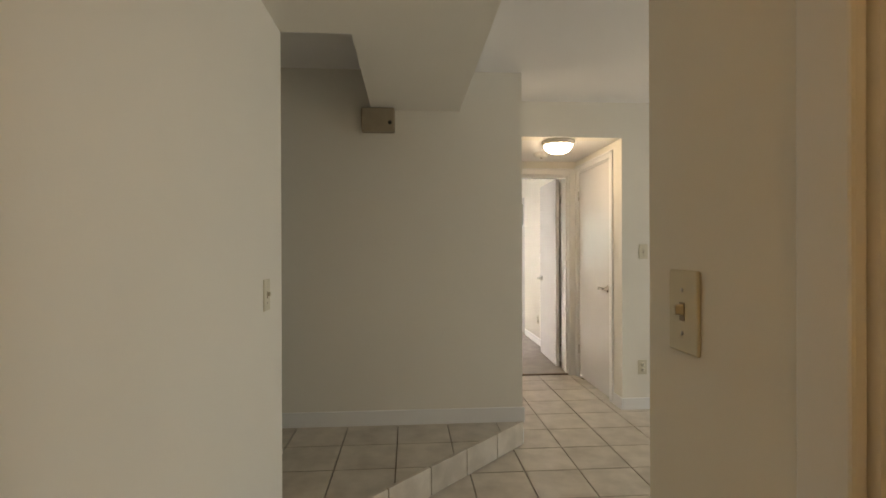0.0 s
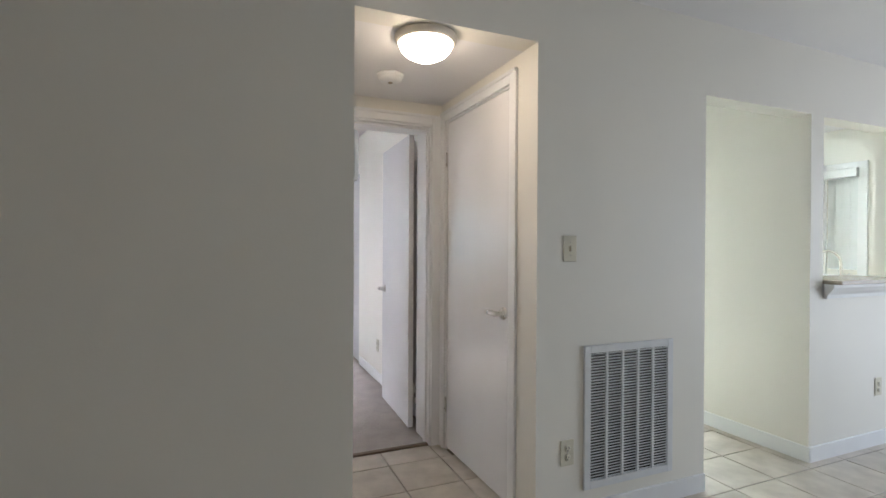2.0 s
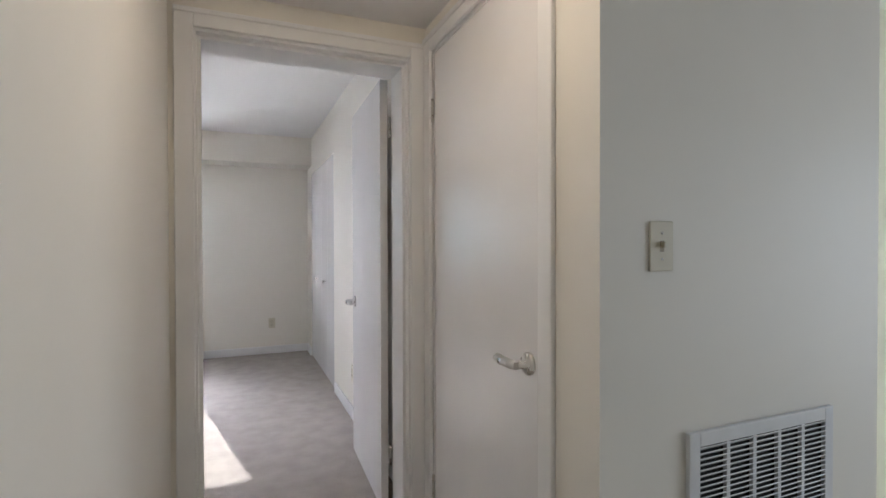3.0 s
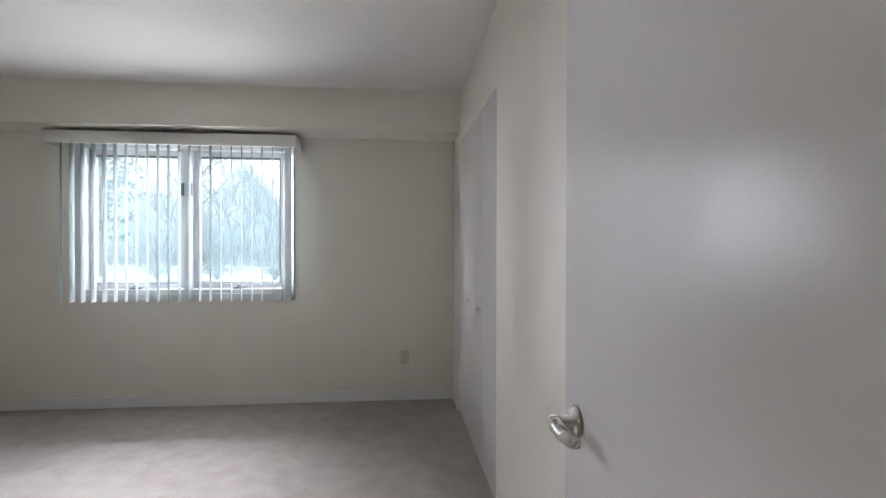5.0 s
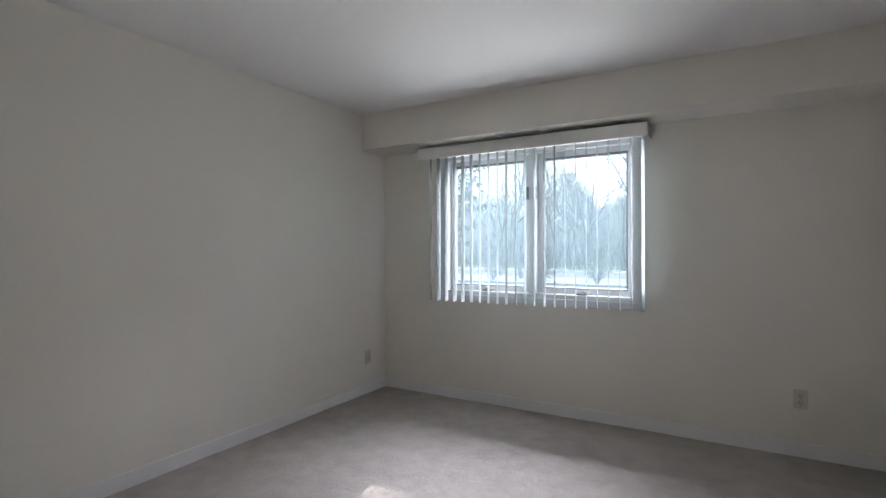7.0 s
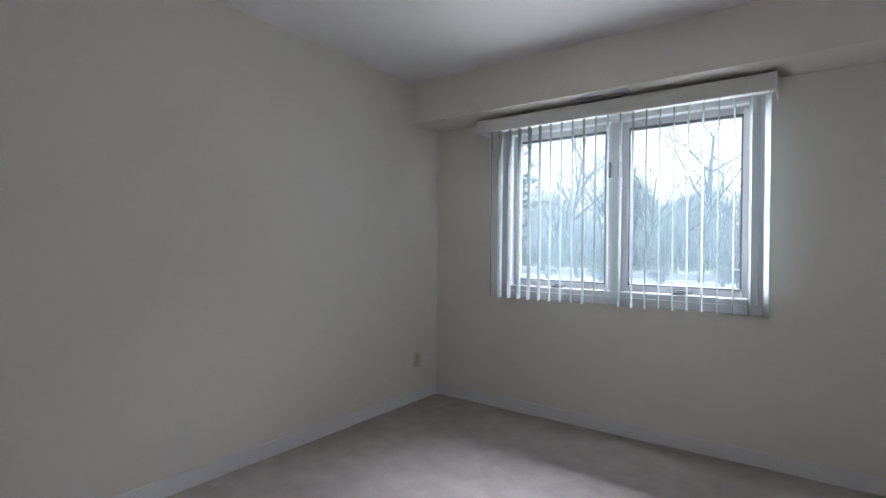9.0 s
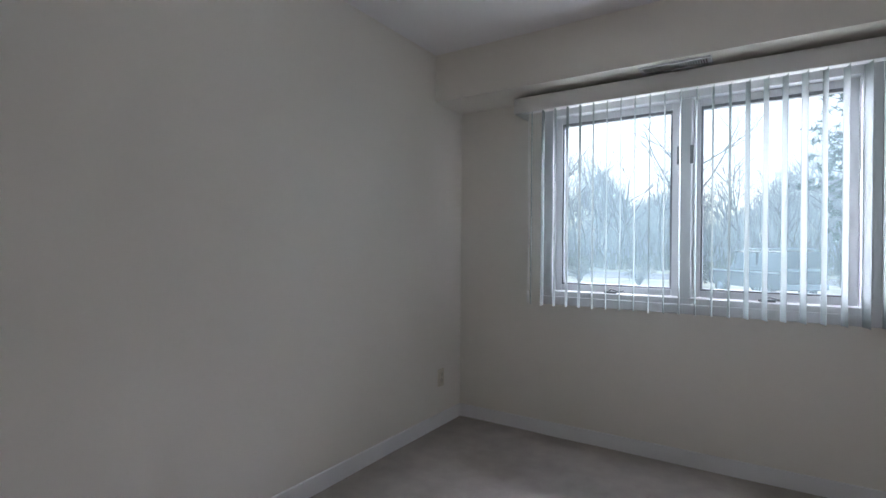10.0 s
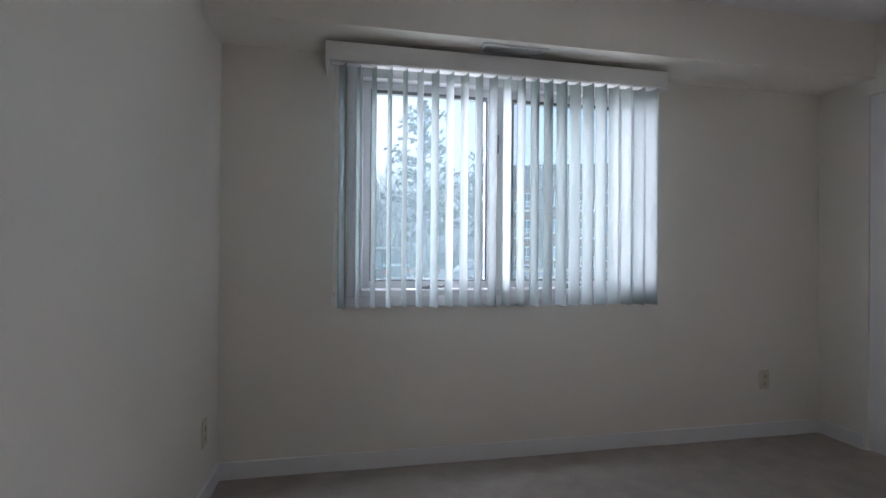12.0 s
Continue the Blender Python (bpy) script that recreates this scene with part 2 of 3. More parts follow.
wall("wall_closet_back", "y", 3.3, 4.95, 0.75, 0.06, -0.02, H)
wall("wall_hall_closet_back", "y", 0.12, 1.08, 0.74, 0.06, -0.02, H)
struct("ceiling_living", boxes((-3.62, 4.42, -5.12, 0.12, H, H + 0.08)), CEIL, "flat white painted ceiling", "ceiling")
struct("ceiling_bedroom", boxes((-3.64, 0.81, 1.08, 5.32, H, H + 0.08)), CEIL, "flat white painted ceiling", "ceiling")
struct("ceiling_hall", boxes((-0.95, 0.0, 0.12, 1.08, HALL, HALL + 0.06)), CEIL, "lowered white hall ceiling", "ceiling")
struct("ceiling_kitchen", boxes((0.80, 3.77, 0.12, 3.72, 2.3, 2.36)), CEIL, "flat white kitchen ceiling", "ceiling")
struct("soffit_entry", boxes((-2.22, -1.31, -5.0, -3.05, 2.18, H), (-2.22, -1.36, -3.05, -1.75, 2.18, H), (-1.93, -1.36, -1.75, -0.615, 2.18, H)), WALL, "lowered boxed soffit over the entry", "soffit")
struct("soffit_bedroom", boxes((-3.52, 0.03, 4.80, 5.137, 2.137, H)), WALL, "boxed duct soffit above the bedroom window", "soffit")

# floors
struct("floor_slab", boxes((-3.62, 4.42, -5.12, 3.72, -0.12, -0.012)), GROUT, "dark grout bed under the floor tiles", "floor")
struct("floor_bedroom_slab", boxes((-3.64, 0.15, 1.2, 5.32, -0.12, -0.02)), GROUT, "floor slab under the bedroom carpet", "floor")
bm = bmesh.new()
bmesh.ops.create_grid(bm, x_segments=60, y_segments=66, size=0.5, matrix=Matrix.Translation((-1.42, 3.125, 0.006)) @ Matrix.Diagonal((4.4, 4.02, 1, 1)))
for v in bm.verts:
    v.co.z += 0.003 * noise.noise(v.co * 3.0)
struct("carpet", bm, CARPET, "worn beige wall-to-wall cut-pile carpet", "carpet")
struct("threshold", boxes((-0.861, -0.079, 1.085, 1.118, -0.012, 0.012), bevel=0.004), THRESH, "dark metal and wood strip between tile and carpet", "threshold")

# raised landing with a diagonal front step
LAND = 0.15
bm = bmesh.new()
low = [bm.verts.new((x, y, -0.012)) for x, y in ((-0.952, -0.617), (-2.095, -1.76), (-3.498, -1.76), (-3.498, -0.617))]
f = bm.faces.new(low)
for v in [g for g in bmesh.ops.extrude_face_region(bm, geom=[f])["geom"] if isinstance(g, bmesh.types.BMVert)]:
    v.co.z = LAND - 0.012
landing = struct("landing", bm, GROUT, "raised tiled landing with a diagonal step", "landing")


def baseboard(name, rows, h=0.092):
    for x0, x1, y0, y1, *z in rows:
        zb = z[0] if z else 0.0
        struct(name, box(bmesh.new(), x0, x1, y0, y1, zb - 0.006, zb + h, bevel=0.004), TRIM, "white painted wooden baseboard", "baseboard")


B = 0.013
baseboard("baseboard_bedroom", [(-3.52, -3.52 + B, 1.32, 5.137), (-3.507, 0.03, 5.137 - B, 5.137), (0.03 - B, 0.03, 1.33, 3.36), (0.03 - B, 0.03, 4.85, 5.124), (-3.507, -0.94, 1.32, 1.32 + B)])
baseboard("baseboard_living", [(0.0, 1.035, -B, 0), (-B, 0.0, -B, 0.15), (1.905, 4.3, -B, 0), (1.905 - B, 1.905, -B, 0.81), (1.022, 1.035, 0.0, 0.12)])
baseboard("baseboard_stair", [(-3.5, -0.95 + B, -0.615 - B, -0.615, LAND)], 0.095)
baseboard("baseboard_hall", [(-0.95, -0.95 + B, -0.6, 1.0)])


def casing(name, axis, at, out, a0, a1, top, w=0.062, t=0.016, jamb=0.12, stop=True, back=True):
    """Door frame: trim round a doorway in a wall along an axis; out is the side it faces."""
    fr = thing(name, "white painted wooden door frame", "door frame", kind="structure")

    def put(nm, u0, u1, v0, v1, z0, z1, bv=0.004):
        v0, v1 = min(v0, v1), max(v0, v1)
        part(nm, box(bmesh.new(), *((u0, u1, v0, v1) if axis == "x" else (v0, v1, u0, u1)), z0, z1, bevel=bv), TRIM, fr)
    for face, s in ((at, out),) + (((at - out * jamb, -out),) if back else ()):
        put("side_trim", a0 - w + 0.01, a0 + 0.01, face, face + s * t, 0, top + w - 0.01)
        put("side_trim", a1 - 0.01, a1 + w - 0.01, face, face + s * t, 0, top + w - 0.01)
        put("head_trim", a0 + 0.01, a1 - 0.01, face, face + s * t, top - 0.01, top + w - 0.01)
        put("head_trim", a0 - w + 0.01, a1 + w - 0.01, face + s * 0.002, face + s * (t + 0.008), top + w - 0.028, top + w - 0.0095)
    put("jamb", a0 + 0.001, a0 + 0.018, at - out * 0.002, at - out * (jamb - 0.002), 0, top - 0.002, 0)
    put("jamb", a1 - 0.018, a1 - 0.001, at - out * 0.002, at - out * (jamb - 0.002), 0, top - 0.002, 0)
    put("head_jamb", a0 + 0.018, a1 - 0.018, at - out * 0.002, at - out * (jamb - 0.002), top - 0.02, top - 0.002, 0)
    if stop:
        put("stop", a0 + 0.018, a0 + 0.03, at - out * 0.04, at - out * 0.075, 0, top - 0.02, 0)
        put("stop", a1 - 0.03, a1 - 0.018, at - out * 0.04, at - out * 0.075, 0, top - 0.02, 0)
        put("head_stop", a0 + 0.03, a1 - 0.03, at - out * 0.04, at - out * 0.075, top - 0.032, top - 0.02, 0)
    return fr


casing("door_frame_1", "x", 1.08, -1, -0.88, -0.06, 2.035, jamb=0.24)
casing("door_frame_2", "y", 0.0, -1, 0.21, 1.01, 2.05, w=0.06, stop=False, back=False)
casing("door_frame_3", "y", -1.31, -1, -4.25, -3.42, 2.04, stop=False, back=False)


def lever(parent, m):
    """A round rose and a lever; local z points out of the door, local x along the lever."""
    h = part("handle", lathe(bmesh.new(), [(0, 0), (0.032, 0), (0.032, 0.006), (0.027, 0.011), (0.013, 0.013), (0.011, 0.048), (0, 0.048)], m), METAL, parent, "satin nickel lever handle")
    bm = tube(bmesh.new(), [m @ Vector(p) for p in ((-0.012, 0, 0.046), (0.02, 0, 0.05), (0.06, 0, 0.05), (0.10, 0, 0.043), (0.112, 0, 0.036))], [0.011, 0.014, 0.014, 0.013, 0.009], 10)
    part("lever", bm, METAL, h)


def hinge(parent, x, y, z):
    bm = lathe(bmesh.new(), [(0, -0.045), (0.006, -0.045), (0.006, 0.045), (0, 0.045)], Matrix.Translation((x, y, z)), 10)
    box(bm, x - 0.002, x + 0.002, y - 0.002, y + 0.03, z - 0.044, z + 0.044)
    part("hinge", bm, METAL, parent)


# bedroom door, swung open along the east wall
door = thing("door_1", "white flush bedroom door, wide open against the wall", "door", (-0.083, 1.368, 0), kind="structure", rz=-2.2)
part("leaf", boxes((-0.035, 0, 0, 0.735, 0.022, 2.025), bevel=0.002), DOOR, door)
lever(door, Matrix(((0, 0, -1, -0.035), (-1, 0, 0, 0.655), (0, 1, 0, 0.925), (0, 0, 0, 1))))
for z in (0.28, 1.8):
    hinge(door, 0.004, -0.03, z)
# hall closet door, closed
door = thing("door_2", "white glossy flush hall closet door, closed", "door", kind="structure")
part("leaf", boxes((0.004, 0.039, 0.232, 0.99, 0.014, 2.028), bevel=0.002), DOOR, door)
lever(door, Matrix(((0, 0, -1, 0.004), (1, 0, 0, 0.29), (0, 1, 0, 0.935), (0, 0, 0, 1))))
for z in (0.28, 1.8):
    hinge(door, -0.002, 0.993, z)
door = thing("door_3", "plain flush door beside the entry, closed", "door", kind="structure")
part("leaf", boxes((-1.30, -1.265, -4.23, -3.44, 0.012, 2.018), bevel=0.002), DOOR, door)

# bedroom closet: four bifold leaves
for i in range(4):
    y0 = 3.424 + i * 0.3525
    leaf = tagged(thing("closet_door", "white flush bifold closet door leaf", "closet door", group="bifold closet leaves"))
    part("panel", boxes((0.034, 0.06, y0 + 0.0015, y0 + 0.351, 0.016, 2.042), bevel=0.002), DOOR, leaf)
    if i in (1, 2):
        part("knob", lathe(bmesh.new(), [(0, 0), (0.008, 0), (0.007, 0.012), (0.016, 0.02), (0.017, 0.027), (0, 0.031)], Matrix(((0, 0, -1, 0.034), (0, 1, 0, 3.90 if i == 1 else 4.36), (1, 0, 0, 0.905), (0, 0, 0, 1))), 16), METAL, leaf, "small nickel knob")


# ---- wall fixtures ----
def plate_switch(name, m, label, category="light switch", outlet=False):
    """A wall plate; local z points out of the wall, local y up."""
    t = tagged(new(name), label, category)
    t.empty_display_size = 0.05
    t.matrix_world = m
    part("plate", boxes((-0.036, 0.036, -0.058, 0.058, 0, 0.006), bevel=0.003), IVORY, t)
    if outlet:
        for s in (-0.02, 0.02):
            sock = part("socket", lathe(bmesh.new(), [(0, 0.003), (0.0165, 0.003), (0.0165, 0.0085), (0, 0.0085)], Matrix.Translation((0, s, 0)), 20), IVORY, t)
            part("slot", boxes((-0.008, -0.005, s - 0.002, s + 0.008, 0.006, 0.0092), (0.005, 0.008, s - 0.002, s + 0.008, 0.006, 0.0092), (-0.003, 0.003, s - 0.012, s - 0.007, 0.006, 0.0092)), DARK, sock)
    else:
        part("toggle_slot", boxes((-0.006, 0.006, -0.013, 0.013, 0.004, 0.0068)), BEIGE, t)
        part("toggle", boxes((-0.0045, 0.0045, -0.004, 0.010, 0.004, 0.018), bevel=0.0015), IVORY, t)
    for s in ((0,) if outlet else (-0.03, 0.03)):
        part("screw", lathe(bmesh.new(), [(0.0035, 0.005), (0.003, 0.0072), (0, 0.0075)], Matrix.Translation((0, s, 0)), 10), METAL, t)
    return t


def face(nx, ny, x, y, z):
    """A pose on a wall whose outward direction is (nx, ny)."""
    return Matrix(((-ny, 0, nx, x), (nx, 0, ny, y), (0, 1, 0, z), (0, 0, 0, 1)))


plate_switch("light_switch", face(0, -1, 0.174, 0, 1.256), "ivory toggle light switch on the wall beside the hall")
plate_switch("light_switch", face(1, 0, -2.22, -1.965, 1.12), "ivory toggle light switch near the wall's end")
plate_switch("light_switch", face(-1, 0, -1.31, -3.155, 1.20), "ivory toggle light switch in the entry passage")
O = "ivory duplex power outlet low on the wall"
plate_switch("power_outlet", face(0, -1, 0.165, 0, 0.335), O, "outlet", True)
plate_switch("power_outlet", face(0, -1, 2.61, 0, 0.375), O, "outlet", True)
plate_switch("power_outlet", face(0, -1, -0.378, 5.137, 0.355), O, "outlet", True)
plate_switch("power_outlet", face(-1, 0, 0.03, 2.67, 0.33), O, "outlet", True)
o = plate_switch("power_outlet", face(1, 0, -3.52, 4.885, 0.325), "white duplex outlet with dark sockets low on the wall", "outlet", True)
plate_switch("power_outlet", face(-1, 0, 3.65, 0.42, 1.2), "white outlet on the kitchen wall", "outlet", True)

# return air grille
g = thing("return_air_grille", "white steel return air grille in the wall", "air grille")
gx0, gx1, gz0, gz1 = 0.255, 0.80, 0.15, 0.81
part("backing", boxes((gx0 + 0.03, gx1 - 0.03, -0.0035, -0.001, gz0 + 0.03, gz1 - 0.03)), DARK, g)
part("frame", boxes((gx0, gx0 + 0.035, -0.014, -0.0005, gz0, gz1), (gx1 - 0.035, gx1, -0.014, -0.0005, gz0, gz1), (gx0 + 0.035, gx1 - 0.035, -0.014, -0.0005, gz0, gz0 + 0.035), (gx0 + 0.035, gx1 - 0.035, -0.014, -0.0005, gz1 - 0.035, gz1), bevel=0.002), GRILLE, g)
cw = (gx1 - gx0 - 0.07) / 5
for i in range(1, 5):
    part("mullion", boxes((gx0 + 0.035 + i * cw - 0.006, gx0 + 0.035 + i * cw + 0.006, -0.014, -0.003, gz0 + 0.035, gz1 - 0.035)), GRILLE, g)
bm = boxes((gx0 + 0.035, gx1 - 0.035, -0.0014, 0.0014, -0.0068, 0.0068))
bmesh.ops.rotate(bm, verts=bm.verts, cent=(0, 0, 0), matrix=Matrix.Rotation(radians(50), 3, "X"))
slat_me = mesh("louvre", bm, GRILLE)
n = 44
for i in range(n):
    s = new("louvre", slat_me)
    s.location = (0, -0.009, gz0 + 0.042 + (gz1 - gz0 - 0.084) * i / (n - 1))
    s.parent = g

# supply register high on the wall
v = thing("air_register", "white air register high on the wall", "air register")
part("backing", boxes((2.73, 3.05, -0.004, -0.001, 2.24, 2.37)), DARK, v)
part("frame", boxes((2.71, 2.735, -0.012, -0.0005, 2.22, 2.39), (3.045, 3.07, -0.012, -0.0005, 2.22, 2.39), (2.735, 3.045, -0.012, -0.0005, 2.22, 2.245), (2.735, 3.045, -0.012, -0.0005, 2.365, 2.39), bevel=0.002), GRILLE, v)
for i in range(10):
    part("blade", boxes((2.735 + 0.03 * i + 0.006, 2.735 + 0.03 * i + 0.009, -0.010, -0.004, 2.245, 2.365)), GRILLE, v)

# hall dome light
LX, LY = -0.47, 0.145
lamp = thing("ceiling_light", "lit frosted glass dome light with nickel pan", "ceiling light", (LX, LY, HALL))
part("pan", lathe(bmesh.new(), [(0, 0), (0.131, 0), (0.134, -0.010), (0.127, -0.028), (0.119, -0.034), (0, -0.034)], segs=48), PAN, lamp, "pale satin metal pan")
part("dome", lathe(bmesh.new(), [(0.116, -0.032), (0.116, -0.04), (0.107, -0.06), (0.086, -0.082), (0.055, -0.098), (0.024, -0.104), (0, -0.105)], segs=48), BULB, lamp, "glowing frosted glass dome")
entry_lamp = copy_thing(lamp, pose(-1.76, -4.35, 2.18))
for ob in entry_lamp.children:
    if ob.name.startswith("dome"):
        ob.data = ob.data.copy()
        ob.data.materials[0] = ENTRY_BULB
sm = thing("smoke_detector", "round white plastic smoke detector on the ceiling", "smoke detector", (-0.47, 0.66, HALL))
part("base", lathe(bmesh.new(), [(0, 0), (0.07, 0), (0.07, -0.012), (0, -0.012)]), WHITEP, sm)
part("cover", lathe(bmesh.new(), [(0.062, -0.011), (0.060, -0.03), (0.045, -0.040), (0.02, -0.042), (0, -0.042)]), WHITEP, sm)
part("test_button", lathe(bmesh.new(), [(0.012, -0.041), (0.012, -0.046), (0, -0.046)], segs=16), BEIGE, sm)
# thermostat on the hall's wall
ch = thing("thermostat", "white plastic thermostat box on the hall wall", "thermostat", (-0.95, -0.41, 1.52))
part("back_plate", boxes((0, 0.008, -0.05, 0.05, -0.078, 0.078), bevel=0.003), WHITEP, ch)
part("cover", boxes((0.008, 0.052, -0.046, 0.046, -0.074, 0.074), bevel=0.012), WHITEP, ch)
part("vent_slots", boxes(*[(0.02, 0.04, -0.03 + 0.014 * i, -0.025 + 0.014 * i, -0.0755, -0.0725) for i in range(5)]), DARK, ch)
# box under the soffit
bx = thing("alarm_box", "beige plastic alarm box high on the wall", "alarm box", (-1.885, -0.615, 2.103))
part("body", boxes((-0.107, 0.107, -0.075, 0, -0.074, 0.077), bevel=0.012), BEIGE, bx)
part("lock", lathe(bmesh.new(), [(0, 0), (0.012, 0), (0.012, 0.006), (0, 0.006)], Matrix(((1, 0, 0, 0.075), (0, 0, -1, -0.074), (0, 1, 0, -0.02), (0, 0, 0, 1))), 16), DARK, bx)

# ---- bedroom window ----
wx0, wx1, wz0, wz1 = -2.88, -1.293, 0.885, 2.06
win = thing("window_1", "white two-sash casement window", "window", kind="structure")
yw = 5.137
part("window_frame", boxes((wx0 + 0.001, wx0 + 0.045, yw - 0.02, yw + 0.16, wz0 + 0.001, wz1 - 0.001), (wx1 - 0.045, wx1 - 0.001, yw - 0.02, yw + 0.16, wz0 + 0.001, wz1 - 0.001),
                           (wx0 + 0.045, wx1 - 0.045, yw - 0.02, yw + 0.16, wz0 + 0.001, wz0 + 0.04), (wx0 + 0.045, wx1 - 0.045, yw - 0.02, yw + 0.16, wz1 - 0.04, wz1 - 0.001),
                           (-2.113, -2.053, yw - 0.012, yw + 0.15, wz0 + 0.04, wz1 - 0.04), bevel=0.003), VINYL, win)
part("window_trim", boxes((wx0 - 0.03, wx0 + 0.002, yw - 0.018, yw - 0.0005, wz0 - 0.03, wz1 + 0.03), (wx1 - 0.002, wx1 + 0.03, yw - 0.018, yw - 0.0005, wz0 - 0.03, wz1 + 0.03), (wx0 + 0.002, wx1 - 0.002, yw - 0.018, yw - 0.0005, wz1 - 0.002, wz1 + 0.03), bevel=0.003), VINYL, win)
part("window_sill", boxes((wx0 - 0.035, wx1 + 0.035, yw - 0.03, yw + 0.03, wz0 - 0.045, wz0 + 0.008), bevel=0.004), VINYL, win)
for a, b in ((wx0 + 0.045, -2.113), (-2.053, wx1 - 0.045)):
    z0, z1, ya, yb, s = wz0 + 0.04, wz1 - 0.04, yw + 0.03, yw + 0.075, 0.042
    sash = part("sash", boxes((a + 0.004, a + s, ya, yb, z0 + 0.004, z1 - 0.004), (b - s, b - 0.004, ya, yb, z0 + 0.004, z1 - 0.004), (a + s, b - s, ya, yb, z0 + 0.004, z0 + s), (a + s, b - s, ya, yb, z1 - s, z1 - 0.004), bevel=0.003), VINYL, win)
    k = 0.010
    part("gasket", boxes((a + s, a + s + k, ya + 0.006, yb - 0.01, z0 + s, z1 - s), (b - s - k, b - s, ya + 0.006, yb - 0.01, z0 + s, z1 - s), (a + s + k, b - s - k, ya + 0.006, yb - 0.01, z0 + s, z0 + s + k), (a + s + k, b - s - k, ya + 0.006, yb - 0.01, z1 - s - 0.018, z1 - s)), STEEL, sash, "dark glazing gasket")
    pane = part("pane", boxes((a + s, b - s, ya + 0.02, ya + 0.024, z0 + s, z1 - s)), GLASS, sash, "glass pane with a faint bluish haze mixed in")
    pane.visible_shadow = False
    cx = (a + b) / 2
    bm = boxes((cx - 0.045, cx + 0.03, yw - 0.005, yw + 0.03, z0 + 0.002, z0 + 0.016), bevel=0.003)
    tube(bm, [(cx - 0.02, yw - 0.002, z0 + 0.012), (cx + 0.005, yw - 0.03, z0 + 0.03), (cx + 0.05, yw - 0.03, z0 + 0.016), (cx + 0.075, yw - 0.025, z0 + 0.024)], 0.005)
    part("crank", bm, STEEL, win, "dark metal casement crank")
for x in (-2.113, -2.053):
    bm = boxes((x - 0.012 if x < -2.08 else x - 0.006, x + 0.006 if x < -2.08 else x + 0.012, yw - 0.03, yw - 0.010, 1.66, 1.76), bevel=0.003)
    part("latch", bm, STEEL, win, "dark metal sash latch")

# valance and vertical blinds
val = thing("vertical_blinds", "white vertical vinyl blinds turned open under a valance", "blinds")
part("valance", boxes((-3.02, -1.215, 4.925, 4.932, 2.02, 2.112), bevel=0.002), VALANCE, val)
part("return_panel", boxes((-3.02, -3.013, 4.932, 5.136, 2.02, 2.112)), VALANCE, val)
part("return_panel", boxes((-1.222, -1.215, 4.932, 5.136, 2.02, 2.112)), VALANCE, val)
part("top_board", boxes((-3.013, -1.222, 4.932, 5.136, 2.104, 2.111)), VALANCE, val)
part("headrail", boxes((-3.0, -1.23, 4.985, 5.03, 2.035, 2.075), bevel=0.003), TRIM, val)
NS = 23
bm = bmesh.new()
rows = []
for iz in range(9):
    z = 0.845 + (2.04 - 0.845) * iz / 8
    rows.append([bm.verts.new((0.006 * (1 - (2 * k / 6 - 1) ** 2), (k / 6 - 0.5) * 0.088, z)) for k in range(7)])
for a, b in zip(rows, rows[1:]):
    for k in range(6):
        bm.faces.new((a[k], a[k + 1], b[k + 1], b[k])).smooth = True
bmesh.ops.solidify(bm, geom=bm.faces[:], thickness=0.0009)
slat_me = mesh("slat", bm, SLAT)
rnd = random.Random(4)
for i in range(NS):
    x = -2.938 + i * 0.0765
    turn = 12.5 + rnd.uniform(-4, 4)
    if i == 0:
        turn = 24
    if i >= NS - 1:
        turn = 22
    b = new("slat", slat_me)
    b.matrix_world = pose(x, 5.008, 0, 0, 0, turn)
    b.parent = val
wand = thing("blind_wand", "thin pull cord hanging beside the blinds", "blind cord")
part("cord", tube(bmesh.new(), [(-2.975, 5.05, 2.04), (-2.972, 5.06, 1.4), (-2.975, 5.06, 0.86)], 0.0022, 6), WHITEP, wand)
part("weight", tube(bmesh.new(), [(-2.975, 5.06, 0.92), (-2.975, 5.06, 0.85)], 0.007, 8), WHITEP, wand)
# register in the soffit's underside
v = thing("ceiling_register", "dark slotted air register under the soffit", "air register")
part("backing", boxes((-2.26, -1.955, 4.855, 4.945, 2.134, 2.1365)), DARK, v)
for i in range(26):
    x = -2.255 + 0.0117 * i
    part("blade", boxes((x, x + (0.0035 if i < 14 else 0.0062), 4.858, 4.942, 2.1322, 2.1341)), GRILLE, v)
part("frame", boxes((-2.275, -2.26, 4.84, 4.96, 2.128, 2.1365), (-1.955, -1.94, 4.84, 4.96, 2.128, 2.1365), (-2.26, -1.955, 4.84, 4.855, 2.128, 2.1365), (-2.26, -1.955, 4.945, 4.96, 2.128, 2.1365)), GRILLE, v)

# ---- kitchen ----
led = thing("pass_through_ledge", "tan stone ledge with white moulding under it", "ledge")
part("ledge_top", boxes((2.03, 2.808, -0.10, 0.30, 1.05, 1.075), bevel=0.005), STONE, led)
bm = bmesh.new()
prof = [(-0.003, 0.963), (-0.02, 0.963), (-0.026, 0.985), (-0.045, 1.005), (-0.06, 1.03), (-0.06, 1.0495), (-0.003, 1.0495)]
a = [bm.verts.new((2.03, y, z)) for y, z in prof]
b = [bm.verts.new((2.86, y, z)) for y, z in prof]
bm.faces.new(a), bm.faces.new(b[::-1])
for i in range(len(prof)):
    j = (i + 1) % len(prof)
    bm.faces.new((a[i], a[j], b[j], b[i]))
part("moulding", bm, TRIM, led)
part("riser", boxes((2.028, 2.808, 0.005, 0.115, 0.999, 1.05)), TRIM, led)


